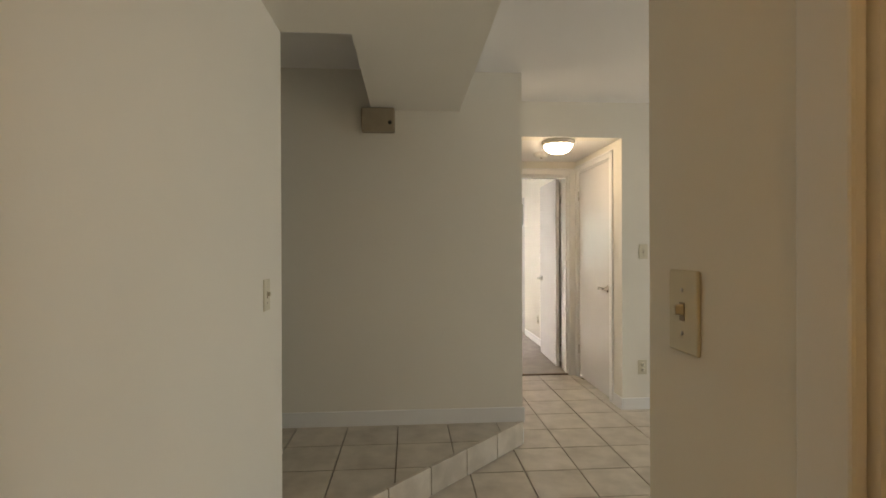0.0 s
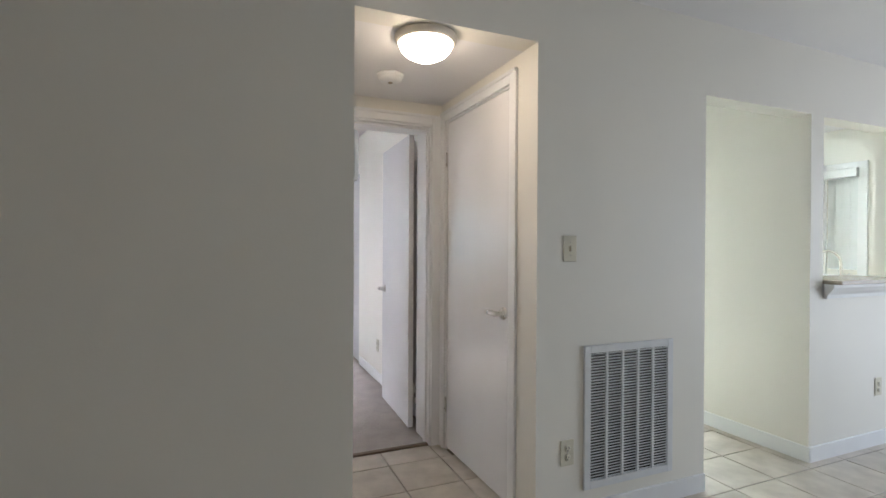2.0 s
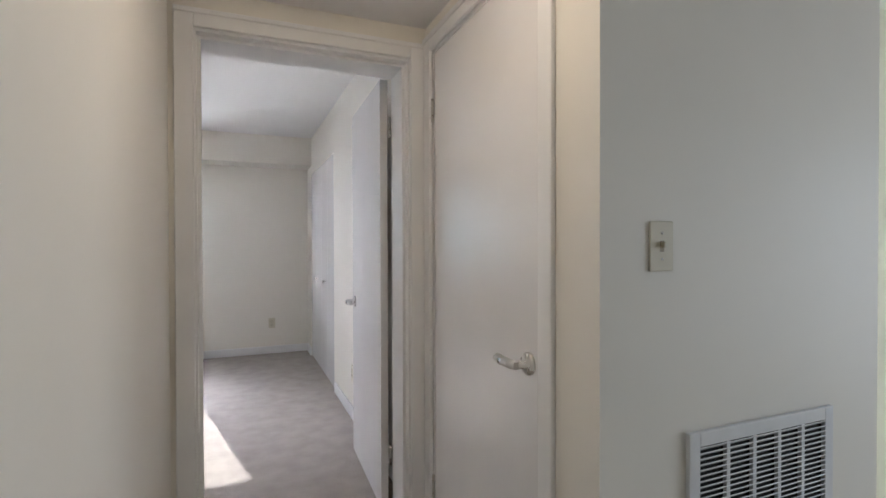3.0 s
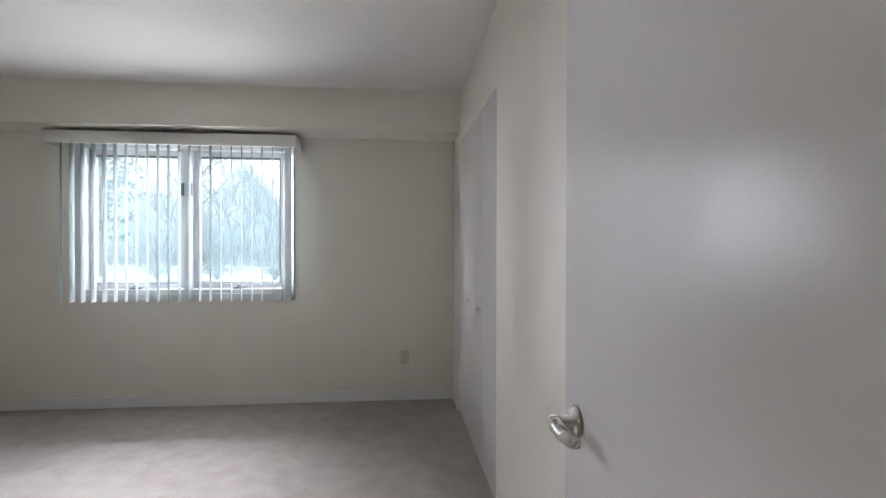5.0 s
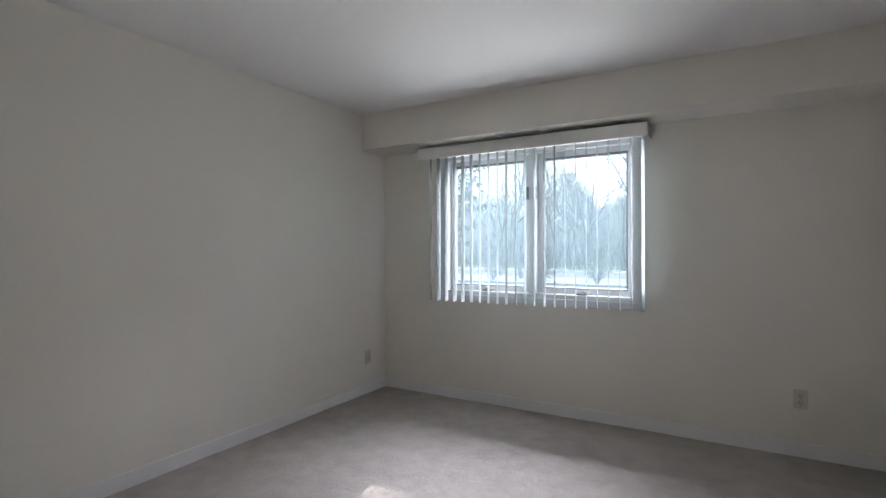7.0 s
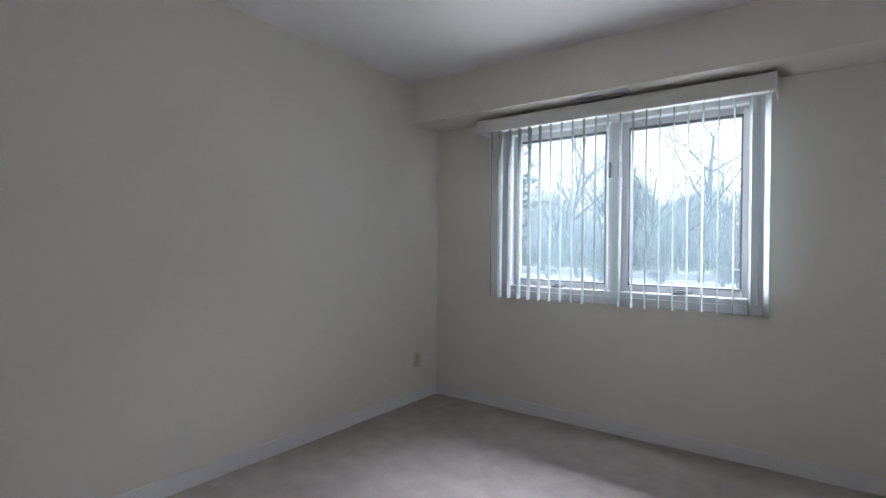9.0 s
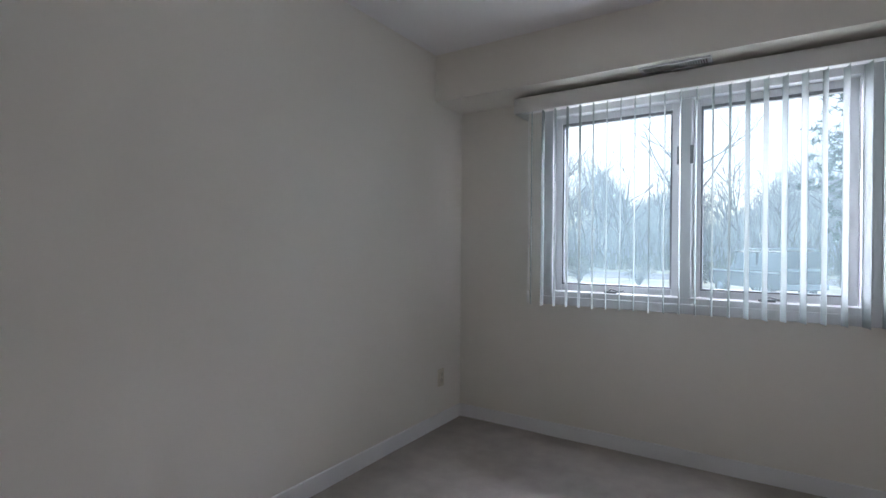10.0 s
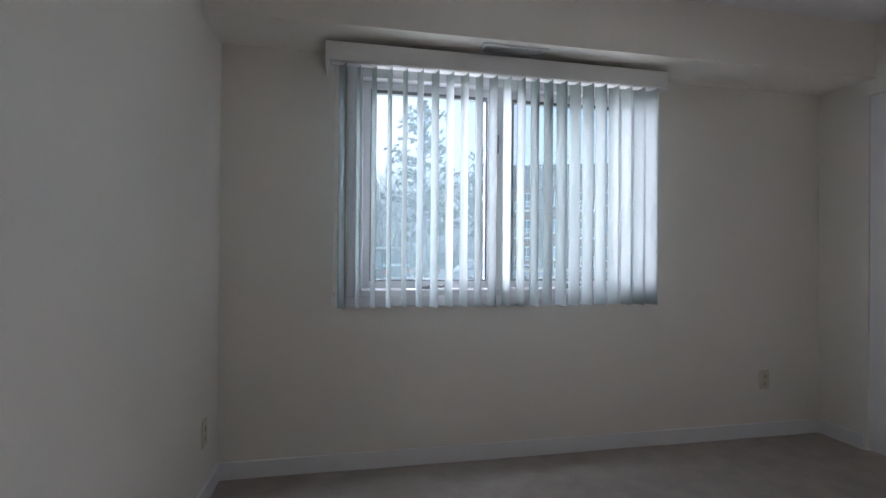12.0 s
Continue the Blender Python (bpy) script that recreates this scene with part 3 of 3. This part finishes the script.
def cabinet(x0, x1, y0, y1, z0, z1, doors, label, drawer=0.0):
    c = thing("kitchen_cabinet", label, "cabinet", group="kitchen cabinets")
    part("body", boxes((x0 + 0.02, x1, y0, y1, z0, z1), bevel=0.002), CAB, c)
    w = (y1 - y0) / doors
    for i in range(doors):
        a, b, t = y0 + i * w + 0.003, y0 + (i + 1) * w - 0.003, z1 - 0.004 - drawer
        d = part("cabinet_door", boxes((x0, x0 + 0.018, a, b, z0 + 0.004, t), bevel=0.002), CAB, c)
        part("stile", boxes((x0 - 0.006, x0, a, a + 0.055, z0 + 0.004, t), (x0 - 0.006, x0, b - 0.055, b, z0 + 0.004, t), (x0 - 0.006, x0, a + 0.055, b - 0.055, z0 + 0.004, z0 + 0.06), (x0 - 0.006, x0, a + 0.055, b - 0.055, t - 0.055, t)), CAB, d)
        part("knob", tube(bmesh.new(), [(x0 - 0.006, b - 0.03, z0 + 0.08 if z0 > 1 else t - 0.08), (x0 - 0.028, b - 0.03, z0 + 0.08 if z0 > 1 else t - 0.08)], 0.008), METAL, d)
        if drawer:
            part("drawer_front", boxes((x0, x0 + 0.018, a, b, t + 0.006, z1 - 0.004), bevel=0.002), CAB, c)
    return c


for y0, y1 in ((0.95, 1.55), (1.554, 2.2), (2.204, 2.96), (2.964, 3.58)):
    cabinet(3.36, 3.648, y0, y1, 1.34, 2.03, 2 if y1 - y0 > 0.62 else 1, "white kitchen wall cabinet with framed doors")
for y0, y1 in ((0.14, 0.9), (0.904, 1.55), (1.554, 2.2), (2.964, 3.58)):
    cabinet(3.05, 3.648, y0, y1, 0.10, 0.87, 2 if y1 - y0 > 0.62 else 1, "white kitchen base cabinet with drawer", 0.15)
for y0, y1 in ((0.14, 2.2), (2.964, 3.58)):
    ct = thing("countertop", "tan speckled kitchen countertop", "countertop")
    part("slab", boxes((3.02, 3.648, y0, y1, 0.871, 0.91), bevel=0.004), STONE, ct)
st = thing("stove", "white electric range with black cooktop and oven window", "stove")
part("body", boxes((3.06, 3.64, 2.21, 2.955, 0.04, 0.90), bevel=0.006), CAB, st)
part("cooktop", boxes((3.03, 3.64, 2.208, 2.957, 0.901, 0.92), bevel=0.004), BLACK, st)
od = part("oven_door", boxes((3.03, 3.058, 2.23, 2.935, 0.25, 0.76), bevel=0.005), CAB, st)
part("oven_window", boxes((3.026, 3.03, 2.36, 2.80, 0.38, 0.64), bevel=0.001), BLACK, od, "dark oven glass")
part("oven_handle", tube(bmesh.new(), [(3.005, 2.28, 0.72), (3.005, 2.885, 0.72)], 0.011), METAL, od)
part("bottom_drawer", boxes((3.03, 3.058, 2.23, 2.935, 0.06, 0.235), bevel=0.005), CAB, st)
part("backguard", boxes((3.58, 3.64, 2.21, 2.955, 0.92, 1.03), bevel=0.006), CAB, st)
# sink run behind the pass-through
sk = thing("sink_cabinet", "white sink base cabinet behind the pass-through", "cabinet")
part("body", boxes((2.03, 3.0, 0.125, 0.70, 0.10, 0.87), bevel=0.003), CAB, sk)
part("worktop", boxes((2.028, 3.015, 0.125, 0.73, 0.871, 0.91), bevel=0.004), STONE, sk)
fa = thing("kitchen_faucet", "chrome gooseneck pull-down kitchen faucet", "faucet", (3.52, 0.70, 0.911), rz=-25)
part("base", lathe(bmesh.new(), [(0, 0), (0.028, 0), (0.026, 0.012), (0.018, 0.03), (0.017, 0.10), (0.012, 0.11), (0, 0.11)], segs=20), CHROME, fa)
R = 0.118
pts = [(0, 0, 0.10), (0, 0, 0.215)] + [(-R + R * math.cos(a), 0, 0.215 + R * math.sin(a)) for a in (math.pi * k / 12 for k in range(1, 12))] + [(-2 * R - 0.004, 0, 0.19)]
part("spout", tube(bmesh.new(), pts, 0.012, 12), CHROME, fa)
part("spray_head", tube(bmesh.new(), [(-2 * R - 0.003, 0, 0.2), (-2 * R - 0.012, 0, 0.11)], [0.015, 0.019], 12), CHROME, fa)
part("handle", tube(bmesh.new(), [(0.015, 0, 0.08), (0.05, 0, 0.10), (0.07, 0, 0.14)], 0.007, 8), CHROME, fa)
kw = thing("window_2", "white kitchen window with a blind valance", "window", kind="structure")
part("window_trim", boxes((3.63, 3.65, 0.57, 0.639, 1.03, 2.0), (3.63, 3.65, 0.881, 0.92, 1.03, 2.0), (3.63, 3.65, 0.639, 0.881, 1.931, 2.0), (3.62, 3.65, 0.57, 0.92, 0.99, 1.03), bevel=0.003), TRIM, kw)
part("valance", boxes((3.58, 3.628, 0.625, 0.875, 1.87, 1.945), bevel=0.004), TRIM, kw)
p = part("pane", boxes((3.70, 3.704, 0.64, 0.88, 1.08, 1.93)), GLASS, kw)
p.visible_shadow = False
for k in range(8):
    y = 0.645 + 0.029 * k
    part("blind_slat", boxes((3.652 + 0.003 * (k % 2), 3.655 + 0.003 * (k % 2), y, y + 0.031, 1.085, 1.925)), KITCHEN_BLIND, kw, "pale closed blind slat")
kl = thing("kitchen_ceiling_light", "glowing white ceiling panel added to light the kitchen", "ceiling light", (2.5, 2.0, 2.3))
part("frame", boxes((-0.32, 0.32, -0.62, 0.62, -0.06, 0), bevel=0.006), TRIM, kl)
part("diffuser", boxes((-0.29, 0.29, -0.59, 0.59, -0.072, -0.061), bevel=0.004), PANEL_GLOW, kl)

# ---- outdoors ----
GZ = -0.7
bm = bmesh.new()
bmesh.ops.create_grid(bm, x_segments=60, y_segments=60, size=0.5, matrix=Matrix.Translation((0, 5.4 + 300, GZ)) @ Matrix.Diagonal((1400, 600, 1, 1)))
struct("ground", bm, GRASS, "dry winter lawn", "ground")
struct("road", boxes((-300, 300, 19, 27.5, GZ - 0.1, GZ + 0.012)), ASPHALT, "grey asphalt car park lane", "road")
struct("road_far", boxes((-300, 300, 36, 44, GZ - 0.1, GZ + 0.012)), ASPHALT, "pale worn asphalt street", "road")
struct("kerb", boxes((-300, 300, 27.5, 27.65, GZ - 0.1, GZ + 0.14), bevel=0.02), mat("concrete", (0.5, 0.49, 0.47), 0.85, 0.08, 4), "pale concrete kerb", "kerb")


def branch_tree(seed, height):
    """Trunk with limbs, and a crown of fine twigs."""
    r = random.Random(seed)
    wood, twigs = bmesh.new(), bmesh.new()

    def grow(p, d, length, rad, depth):
        pts, rads = [p], [rad]
        n = 4
        for k in range(n):
            d = (d + Vector((r.uniform(-1, 1), r.uniform(-1, 1), r.uniform(-0.3, 0.7))) * 0.16).normalized()
            p = p + d * length / n
            pts.append(p)
            rads.append(rad * (1 - 0.55 * (k + 1) / n))
        tube(wood if depth < 2 else twigs, pts, rads, 6 if depth == 0 else 4 if depth < 3 else 3)
        if depth == 4:
            return
        for _ in range(8 if depth == 0 else 5 if depth < 3 else 3):
            k = r.randint(2 if depth == 0 else 1, n)
            side = Vector((r.uniform(-1, 1), r.uniform(-1, 1), r.uniform(0.0, 0.8))).normalized()
            grow(pts[k], (d * 0.55 + side).normalized(), length * r.uniform(0.42, 0.66), rads[k] * 0.62, depth + 1)
    grow(Vector((0, 0, -0.2)), Vector((0, 0, 1)), height * 0.56, height * 0.011, 0)
    t = thing("bare_tree", "bare leafless winter tree with grey bark", "tree", (0, 0, GZ), group="bare trees behind the road")
    part("trunk", wood, BARK, t)
    part("crown", twigs, BARK, t)
    return t


rnd = random.Random(11)
kinds = [branch_tree(s, h) for s, h in ((1, 15), (2, 17), (3, 13), (5, 16), (8, 14))]
spots = []
for i in range(86):
    spots.append((-62 + i * 1.5 + rnd.uniform(-1.2, 1.2), rnd.uniform(50, 85)))
spots += [(-6, 34), (-13, 33), (-22, 36), (9, 46), (14, 40)]
spots = [(x, y) for x, y in spots if not (10 < x < 39 and 43 < y < 70)]
for i, (x, y) in enumerate(spots):
    k = kinds[i % 5]
    m = pose(x, y, GZ, 0, 0, rnd.uniform(0, 360))
    if i < 5:
        k.matrix_world = m
    else:
        copy_thing(k, m)

# brush at the wood's edge
bm = bmesh.new()
for i in range(11000):
    x, y = rnd.uniform(-70, 60), rnd.uniform(48, 75)
    if 10 < x < 39 and y < 70:
        continue
    h = rnd.uniform(0.5, 1.0) ** 2 * (5.0 + 4.5 * noise.noise(Vector((x * 0.13, y * 0.1, 0))))
    a, s = rnd.uniform(0, 6.28), rnd.uniform(0.015, 0.05)
    lean = Vector((rnd.uniform(-0.5, 0.5), rnd.uniform(-0.5, 0.5), 0)) * h * 0.9
    p = Vector((x, y, GZ - 0.05))
    v = [bm.verts.new(p + Vector((math.cos(a + t), math.sin(a + t), 0)) * s) for t in (0, 2.1, 4.2)]
    tip = bm.verts.new(p + lean + Vector((0, 0, h)))
    for q in range(3):
        bm.faces.new((v[q], v[(q + 1) % 3], tip))
tagged(new("brush", mesh("brush", bm, LEAFY)), "grey-brown leafless brush at the wood's edge", "brush", kind="stuff")


# the wood behind: a deep band of thin twigs, haze put into their pale colour
rs = np.random.RandomState(5)
n = 120000
px, py = rs.uniform(-110, 90, n), rs.uniform(58, 120, n)
py = np.where((px > 8) & (px < 41), np.maximum(py, 72), py)
top = 8.5 + 2.6 * np.sin(px * 0.21) + 2.0 * np.sin(px * 0.53 + py * 0.1)
z0 = rs.uniform(0, 1, n) ** 1.15 * top
ln = rs.uniform(0.8, 3.2, n)
lx, ly = rs.normal(0, 0.45, n) * ln, rs.normal(0, 0.3, n) * ln
wd = rs.uniform(0.02, 0.055, n)
co = np.empty((n, 3, 3))
co[:, 0] = np.stack([px - wd, py, GZ + z0], 1)
co[:, 1] = np.stack([px + wd, py, GZ + z0], 1)
co[:, 2] = np.stack([px + lx, py + ly, GZ + z0 + ln], 1)
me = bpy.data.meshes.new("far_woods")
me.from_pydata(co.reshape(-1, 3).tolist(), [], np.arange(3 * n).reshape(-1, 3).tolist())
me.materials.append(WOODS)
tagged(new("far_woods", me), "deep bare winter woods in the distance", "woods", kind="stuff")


def evergreen(height, seed):
    """A loose pine: whorls of long uneven boughs, each with clumps of needle sprays."""
    r = random.Random(seed)
    t = thing("evergreen_tree", "tall loose-crowned green pine", "tree", (0, 0, GZ), group="evergreens")
    wood = tube(bmesh.new(), [(0, 0, -0.2), (0.1, 0, height * 0.5), (0, 0.1, height)], [height * 0.02, height * 0.013, 0.02], 8)
    bm = bmesh.new()
    for i in range(64):
        u = 0.2 + 0.8 * ((i + r.uniform(0, 1)) / 64) ** 0.9
        reach = height * (0.30 * (1 - u) ** 0.6 + 0.03) * r.choice((0.45, 0.8, 1.0, 1.15))
        a = r.uniform(0, 6.283)
        d = Vector((math.cos(a), math.sin(a), r.uniform(0.0, 0.3)))
        base = Vector((0, 0, height * u))
        tube(wood, [base, base + d * reach * 0.6, base + d * reach + Vector((0, 0, 0.12 * reach))], [0.05, 0.03, 0.01], 4)
        for k in range(int(4 + reach * 3)):
            w = r.uniform(0.35, 1.05)
            c = base + d * reach * w + Vector((r.gauss(0, 0.22), r.gauss(0, 0.22), r.gauss(0.08, 0.12)))
            for q in range(16):
                n = Vector((r.gauss(0, 1), r.gauss(0, 1), r.gauss(0.3, 0.6))).normalized()
                e, o = c + n * r.uniform(0.18, 0.42), n.orthogonal().normalized() * 0.035
                bm.faces.new([bm.verts.new(p) for p in (c - o, c + o, e)])
    part("trunk", wood, BARK, t)
    part("crown", bm, NEEDLES, t)
    return t


e1 = evergreen(12.0, 1)
for x, y, s in ((2.9, 37, 1.0), (8.5, 41, 0.85), (-19, 34, 0.9), (-34, 40, 1.0), (40, 47, 1.1)):
    m = pose(x, y, GZ, 0, 0, 40 * x)
    if s == 1.0 and x > 0:
        e1.matrix_world = m
    else:
        copy_thing(e1, m).scale = (s, s, s)

# shrubs by the lane
def shrub(seed):
    r = random.Random(seed)
    t = thing("shrub", "pale leafy winter shrub beside the lane", "shrub", (0, 0, GZ), group="lane shrubs")
    bm, st = bmesh.new(), bmesh.new()
    for i in range(26):
        a, l = r.uniform(0, 6.28), r.uniform(0.6, 1.5)
        e = Vector((math.cos(a) * r.uniform(0.2, 0.9), math.sin(a) * r.uniform(0.2, 0.9), l))
        tube(st, [(0, 0, -0.05), e * 0.5 + Vector((0, 0, 0.15)), e], [0.02, 0.014, 0.006], 4)
        for k in range(26):
            p = e * r.uniform(0.45, 1.05) + Vector((r.gauss(0, 0.14), r.gauss(0, 0.14), r.gauss(0, 0.12)))
            u = Vector((r.uniform(-1, 1), r.uniform(-1, 1), r.uniform(-1, 1))).normalized() * 0.06
            w = u.orthogonal().normalized() * 0.03
            bm.faces.new([bm.verts.new(c) for c in (p - u, p + w, p + u, p - w)])
    part("stems", st, BARK, t)
    part("foliage", bm, LEAFY, t)
    return t


s0 = shrub(3)
for i, (x, y) in enumerate(((-10.5, 30), (-7.2, 29.5), (-4.5, 31), (-14, 30.5), (1.5, 29.4), (7.2, 30.5), (-18, 31), (-1.2, 30.4))):
    m = pose(x, y, GZ, 0, 0, 70 * i)
    if i == 0:
        s0.matrix_world = m
    else:
        copy_thing(s0, m)


def vehicle(name, label, prof, cabin, length, width, paint, at, rz):
    """A body swept across its width from a side outline, with a glazed cabin, four wheels and lamps."""
    t = thing(name, label, "car", at, rz=rz)

    def sweep(pts, w, taper=0.0):
        bm = bmesh.new()
        a = [bm.verts.new((x, -w / 2 + taper * max(0, z - 0.9), z)) for x, z in pts]
        b = [bm.verts.new((x, w / 2 - taper * max(0, z - 0.9), z)) for x, z in pts]
        bm.faces.new(a), bm.faces.new(b[::-1])
        for i in range(len(pts)):
            j = (i + 1) % len(pts)
            bm.faces.new((a[i], b[i], b[j], a[j]))
        bmesh.ops.bevel(bm, geom=[e for e in bm.edges], offset=0.04, segments=2, affect="EDGES")
        return bm
    part("body", sweep(prof, width), paint, t)
    part("glasshouse", sweep([(x, z) for x, z in cabin], width - 0.1, 0.12), CARGLASS, t, "dark tinted car windows")
    top = max(z for _, z in cabin)
    xs = [x for x, z in cabin if z > top - 0.05]
    part("roof", boxes((min(xs) - 0.03, max(xs) + 0.03, -width / 2 + 0.13, width / 2 - 0.13, top - 0.03, top + 0.04), bevel=0.02), paint, t)
    for x in xs + [sum(xs) / len(xs)]:
        part("pillar", boxes((x - 0.04, x + 0.04, -width / 2 + 0.1, width / 2 - 0.1, 1.0, top)), paint, t)
    for x in (-length * 0.31, length * 0.31):
        for y in (-width / 2 + 0.1, width / 2 - 0.1):
            m = Matrix(((1, 0, 0, x), (0, 0, 1, y), (0, 1, 0, 0.36), (0, 0, 0, 1)))
            w = part("wheel", lathe(bmesh.new(), [(0.2, -0.11), (0.33, -0.11), (0.36, -0.08), (0.36, 0.08), (0.33, 0.11), (0.2, 0.11)], m, 24), TYRE, t)
            part("rim", lathe(bmesh.new(), [(0, -0.1), (0.2, -0.11), (0.21, 0), (0.2, 0.11), (0, 0.1)], m, 20), SILVER, w)
    for s in (-1, 1):
        part("headlight", boxes((length / 2 - 0.03, length / 2 + 0.012, s * width * 0.36 - 0.12, s * width * 0.36 + 0.12, 0.72, 0.88), bevel=0.01), WHITEP, t)
        part("tail_light", boxes((-length / 2 - 0.012, -length / 2 + 0.03, s * width * 0.42 - 0.06, s * width * 0.42 + 0.06, 0.75, 1.0), bevel=0.01), mat("tail_red", (0.35, 0.02, 0.02), 0.3), t)
    return t


suv = vehicle("off_road_car", "dark boxy off-road car parked on the lane", [(-2.1, 0.42), (2.1, 0.42), (2.12, 1.0), (0.9, 1.1), (-2.1, 1.1)], [(-2.05, 1.08), (0.85, 1.08), (0.5, 1.82), (-2.0, 1.82)], 4.2, 1.85, CARPAINT, (-1.75, 26.0, GZ + 0.012), 128)
for y in (-0.6, 0.6):
    part("roof_rail", tube(bmesh.new(), [(-1.9, y, 1.86), (-1.8, y, 1.95), (0.3, y, 1.95), (0.4, y, 1.86)], 0.03), SILVER, suv, "pale roof rail")
for x in (-1.5, -0.7, 0.1):
    part("roof_bar", boxes((x - 0.04, x + 0.04, -0.62, 0.62, 1.945, 1.985), bevel=0.01), SILVER, suv)
part("rear_bumper", boxes((-2.22, -2.08, -0.88, 0.88, 0.45, 0.66), bevel=0.03), SILVER, suv, "pale rear bumper")
for y in (-0.93, 0.93):
    part("side_trim", boxes((-2.05, 2.0, y - 0.012, y + 0.012, 1.02, 1.08), bevel=0.008), SILVER, suv, "pale waistline strip standing in for sky reflection")
vehicle("parked_car", "silver saloon car parked on the lane", [(-2.2, 0.35), (2.2, 0.35), (2.2, 0.72), (1.1, 0.92), (-1.4, 0.96), (-2.2, 0.88)], [(-1.5, 0.93), (1.0, 0.9), (0.35, 1.4), (-0.85, 1.4)], 4.4, 1.75, SILVER, (4.0, 25.3, GZ + 0.012), 10)

# apartment building beyond the trees
bd = thing("apartment_building", "three-storey brown brick apartment building with balconies", "building", (24.5, 52, GZ), rz=-22)
part("wall", boxes((-12, 12, 0, 10, 0, 9)), BRICK, bd)
bm = bmesh.new()
a = [bm.verts.new((x, y, z)) for x in (-12.6, 12.6) for y, z in ((-0.6, 8.9), (5, 12.4), (10.6, 8.9))]
for f in ((0, 1, 2), (5, 4, 3), (0, 3, 4, 1), (1, 4, 5, 2), (2, 5, 3, 0)):
    bm.faces.new([a[i] for i in f])
part("roof", bm, ROOF, bd)
for fl in range(3):
    for k in range(8):
        x = -10.5 + 3 * k
        w = part("window", boxes((x - 0.7, x + 0.7, -0.06, -0.002, 0.9 + 3 * fl, 2.4 + 3 * fl)), TRIM, bd)
        part("pane", boxes((x - 0.62, x - 0.03, -0.075, -0.061, 0.98 + 3 * fl, 2.32 + 3 * fl), (x + 0.03, x + 0.62, -0.075, -0.061, 0.98 + 3 * fl, 2.32 + 3 * fl)), CARGLASS, w)
        if k % 2:
            bal = part("balcony", boxes((x - 1.3, x + 1.3, -1.5, -0.08, 0.25 + 3 * fl, 0.4 + 3 * fl)), TRIM, bd)
            part("railing", boxes((x - 1.3, x + 1.3, -1.5, -1.45, 1.25 + 3 * fl, 1.33 + 3 * fl), *[(x - 1.3 + 0.2 * q, x - 1.26 + 0.2 * q, -1.49, -1.46, 0.4 + 3 * fl, 1.25 + 3 * fl) for q in range(14)]), TRIM, bal)

# ---- floor tiles ----
P, X0, Y0 = 0.318, -0.395, -0.059


def tile_mesh(w, d):
    bm = box(bmesh.new(), -w / 2, w / 2, -d / 2, d / 2, -0.0115, 0.0)
    bmesh.ops.bevel(bm, geom=[e for e in bm.edges if all(v.co.z > -0.001 for v in e.verts)], offset=0.002, segments=1, affect="EDGES")
    return mesh("tile", bm, TILE)


floor = bpy.data.objects["floor_slab"]
one = tile_mesh(P - 0.007, P - 0.007)
rest = bmesh.new()
rnd = random.Random(2)
for i in range(-6, 16):
    for j in range(-16, 12):
        cx, cy = X0 + (i + 0.5) * P, Y0 + (j + 0.5) * P
        if cy > 1.09 and cx < 0.9:
            continue
        if cy + P / 2 > 1.1 and cx < 0.8:
            continue
        if -1.5 < cx < 3.2 and -2.3 < cy < 1.7:
            t = new("tile", one)
            t.location = (cx, cy, rnd.uniform(-0.0006, 0.0006))
            t.parent = floor
        else:
            box(rest, cx - P / 2 + 0.0035, cx + P / 2 - 0.0035, cy - P / 2 + 0.0035, cy + P / 2 - 0.0035, -0.0115, 0)
tagged(part("far_tiles", rest, TILE, floor), kind="stuff")

# cut tiles along the bedroom threshold
for i in range(-2, 2):
    a, b = max(X0 + i * P + 0.0035, -0.936), min(X0 + (i + 1) * P - 0.0035, 0.0)
    if b - a > 0.02:
        part("tile", box(bmesh.new(), a, b, Y0 + 3 * P + 0.0035, 1.083, -0.0115, 0.0), TILE, floor)

# landing tiles cut along the diagonal, and the tiles of the step's face
verts = ((-0.952, -0.617), (-2.095, -1.76), (-3.498, -1.76), (-3.498, -0.617))
n2 = Vector((1, -1, 0)).normalized()
for i in range(-10, 1):
    for j in range(-6, 0):
        cx, cy = -0.812 + (i + 0.5) * P, -0.617 + (j + 0.5) * P
        if cx - P / 2 > -0.97:
            continue
        bm = box(bmesh.new(), max(-3.495, cx - P / 2 + 0.0035), min(-0.96, cx + P / 2 - 0.0035), max(-1.757, cy - P / 2 + 0.0035), min(-0.62, cy + P / 2 - 0.0035), LAND - 0.0115, LAND)
        co = Vector((-0.952, -0.617, 0)) - n2 * 0.012
        bmesh.ops.bisect_plane(bm, geom=bm.verts[:] + bm.edges[:] + bm.faces[:], plane_co=co, plane_no=n2, clear_outer=True)
        if not bm.faces:
            bm.free()
            continue
        bmesh.ops.holes_fill(bm, edges=[e for e in bm.edges if e.is_boundary])
        part("tile", bm, TILE, landing)
along = Vector((-1, -1, 0)).normalized()
for k in range(6):
    a, b = k * 0.30 + 0.004, min((k + 1) * 0.30 - 0.003, 1.612)
    if b <= a:
        continue
    bm = box(bmesh.new(), a, b, -0.011, 0.010, 0.002, LAND + 0.001, bevel=0.003)
    bm.transform(Matrix(((along.x, n2.x, 0, -0.952), (along.y, n2.y, 0, -0.617), (0, 0, 1, 0), (0, 0, 0, 1))))
    part("tile", bm, TILE, landing)
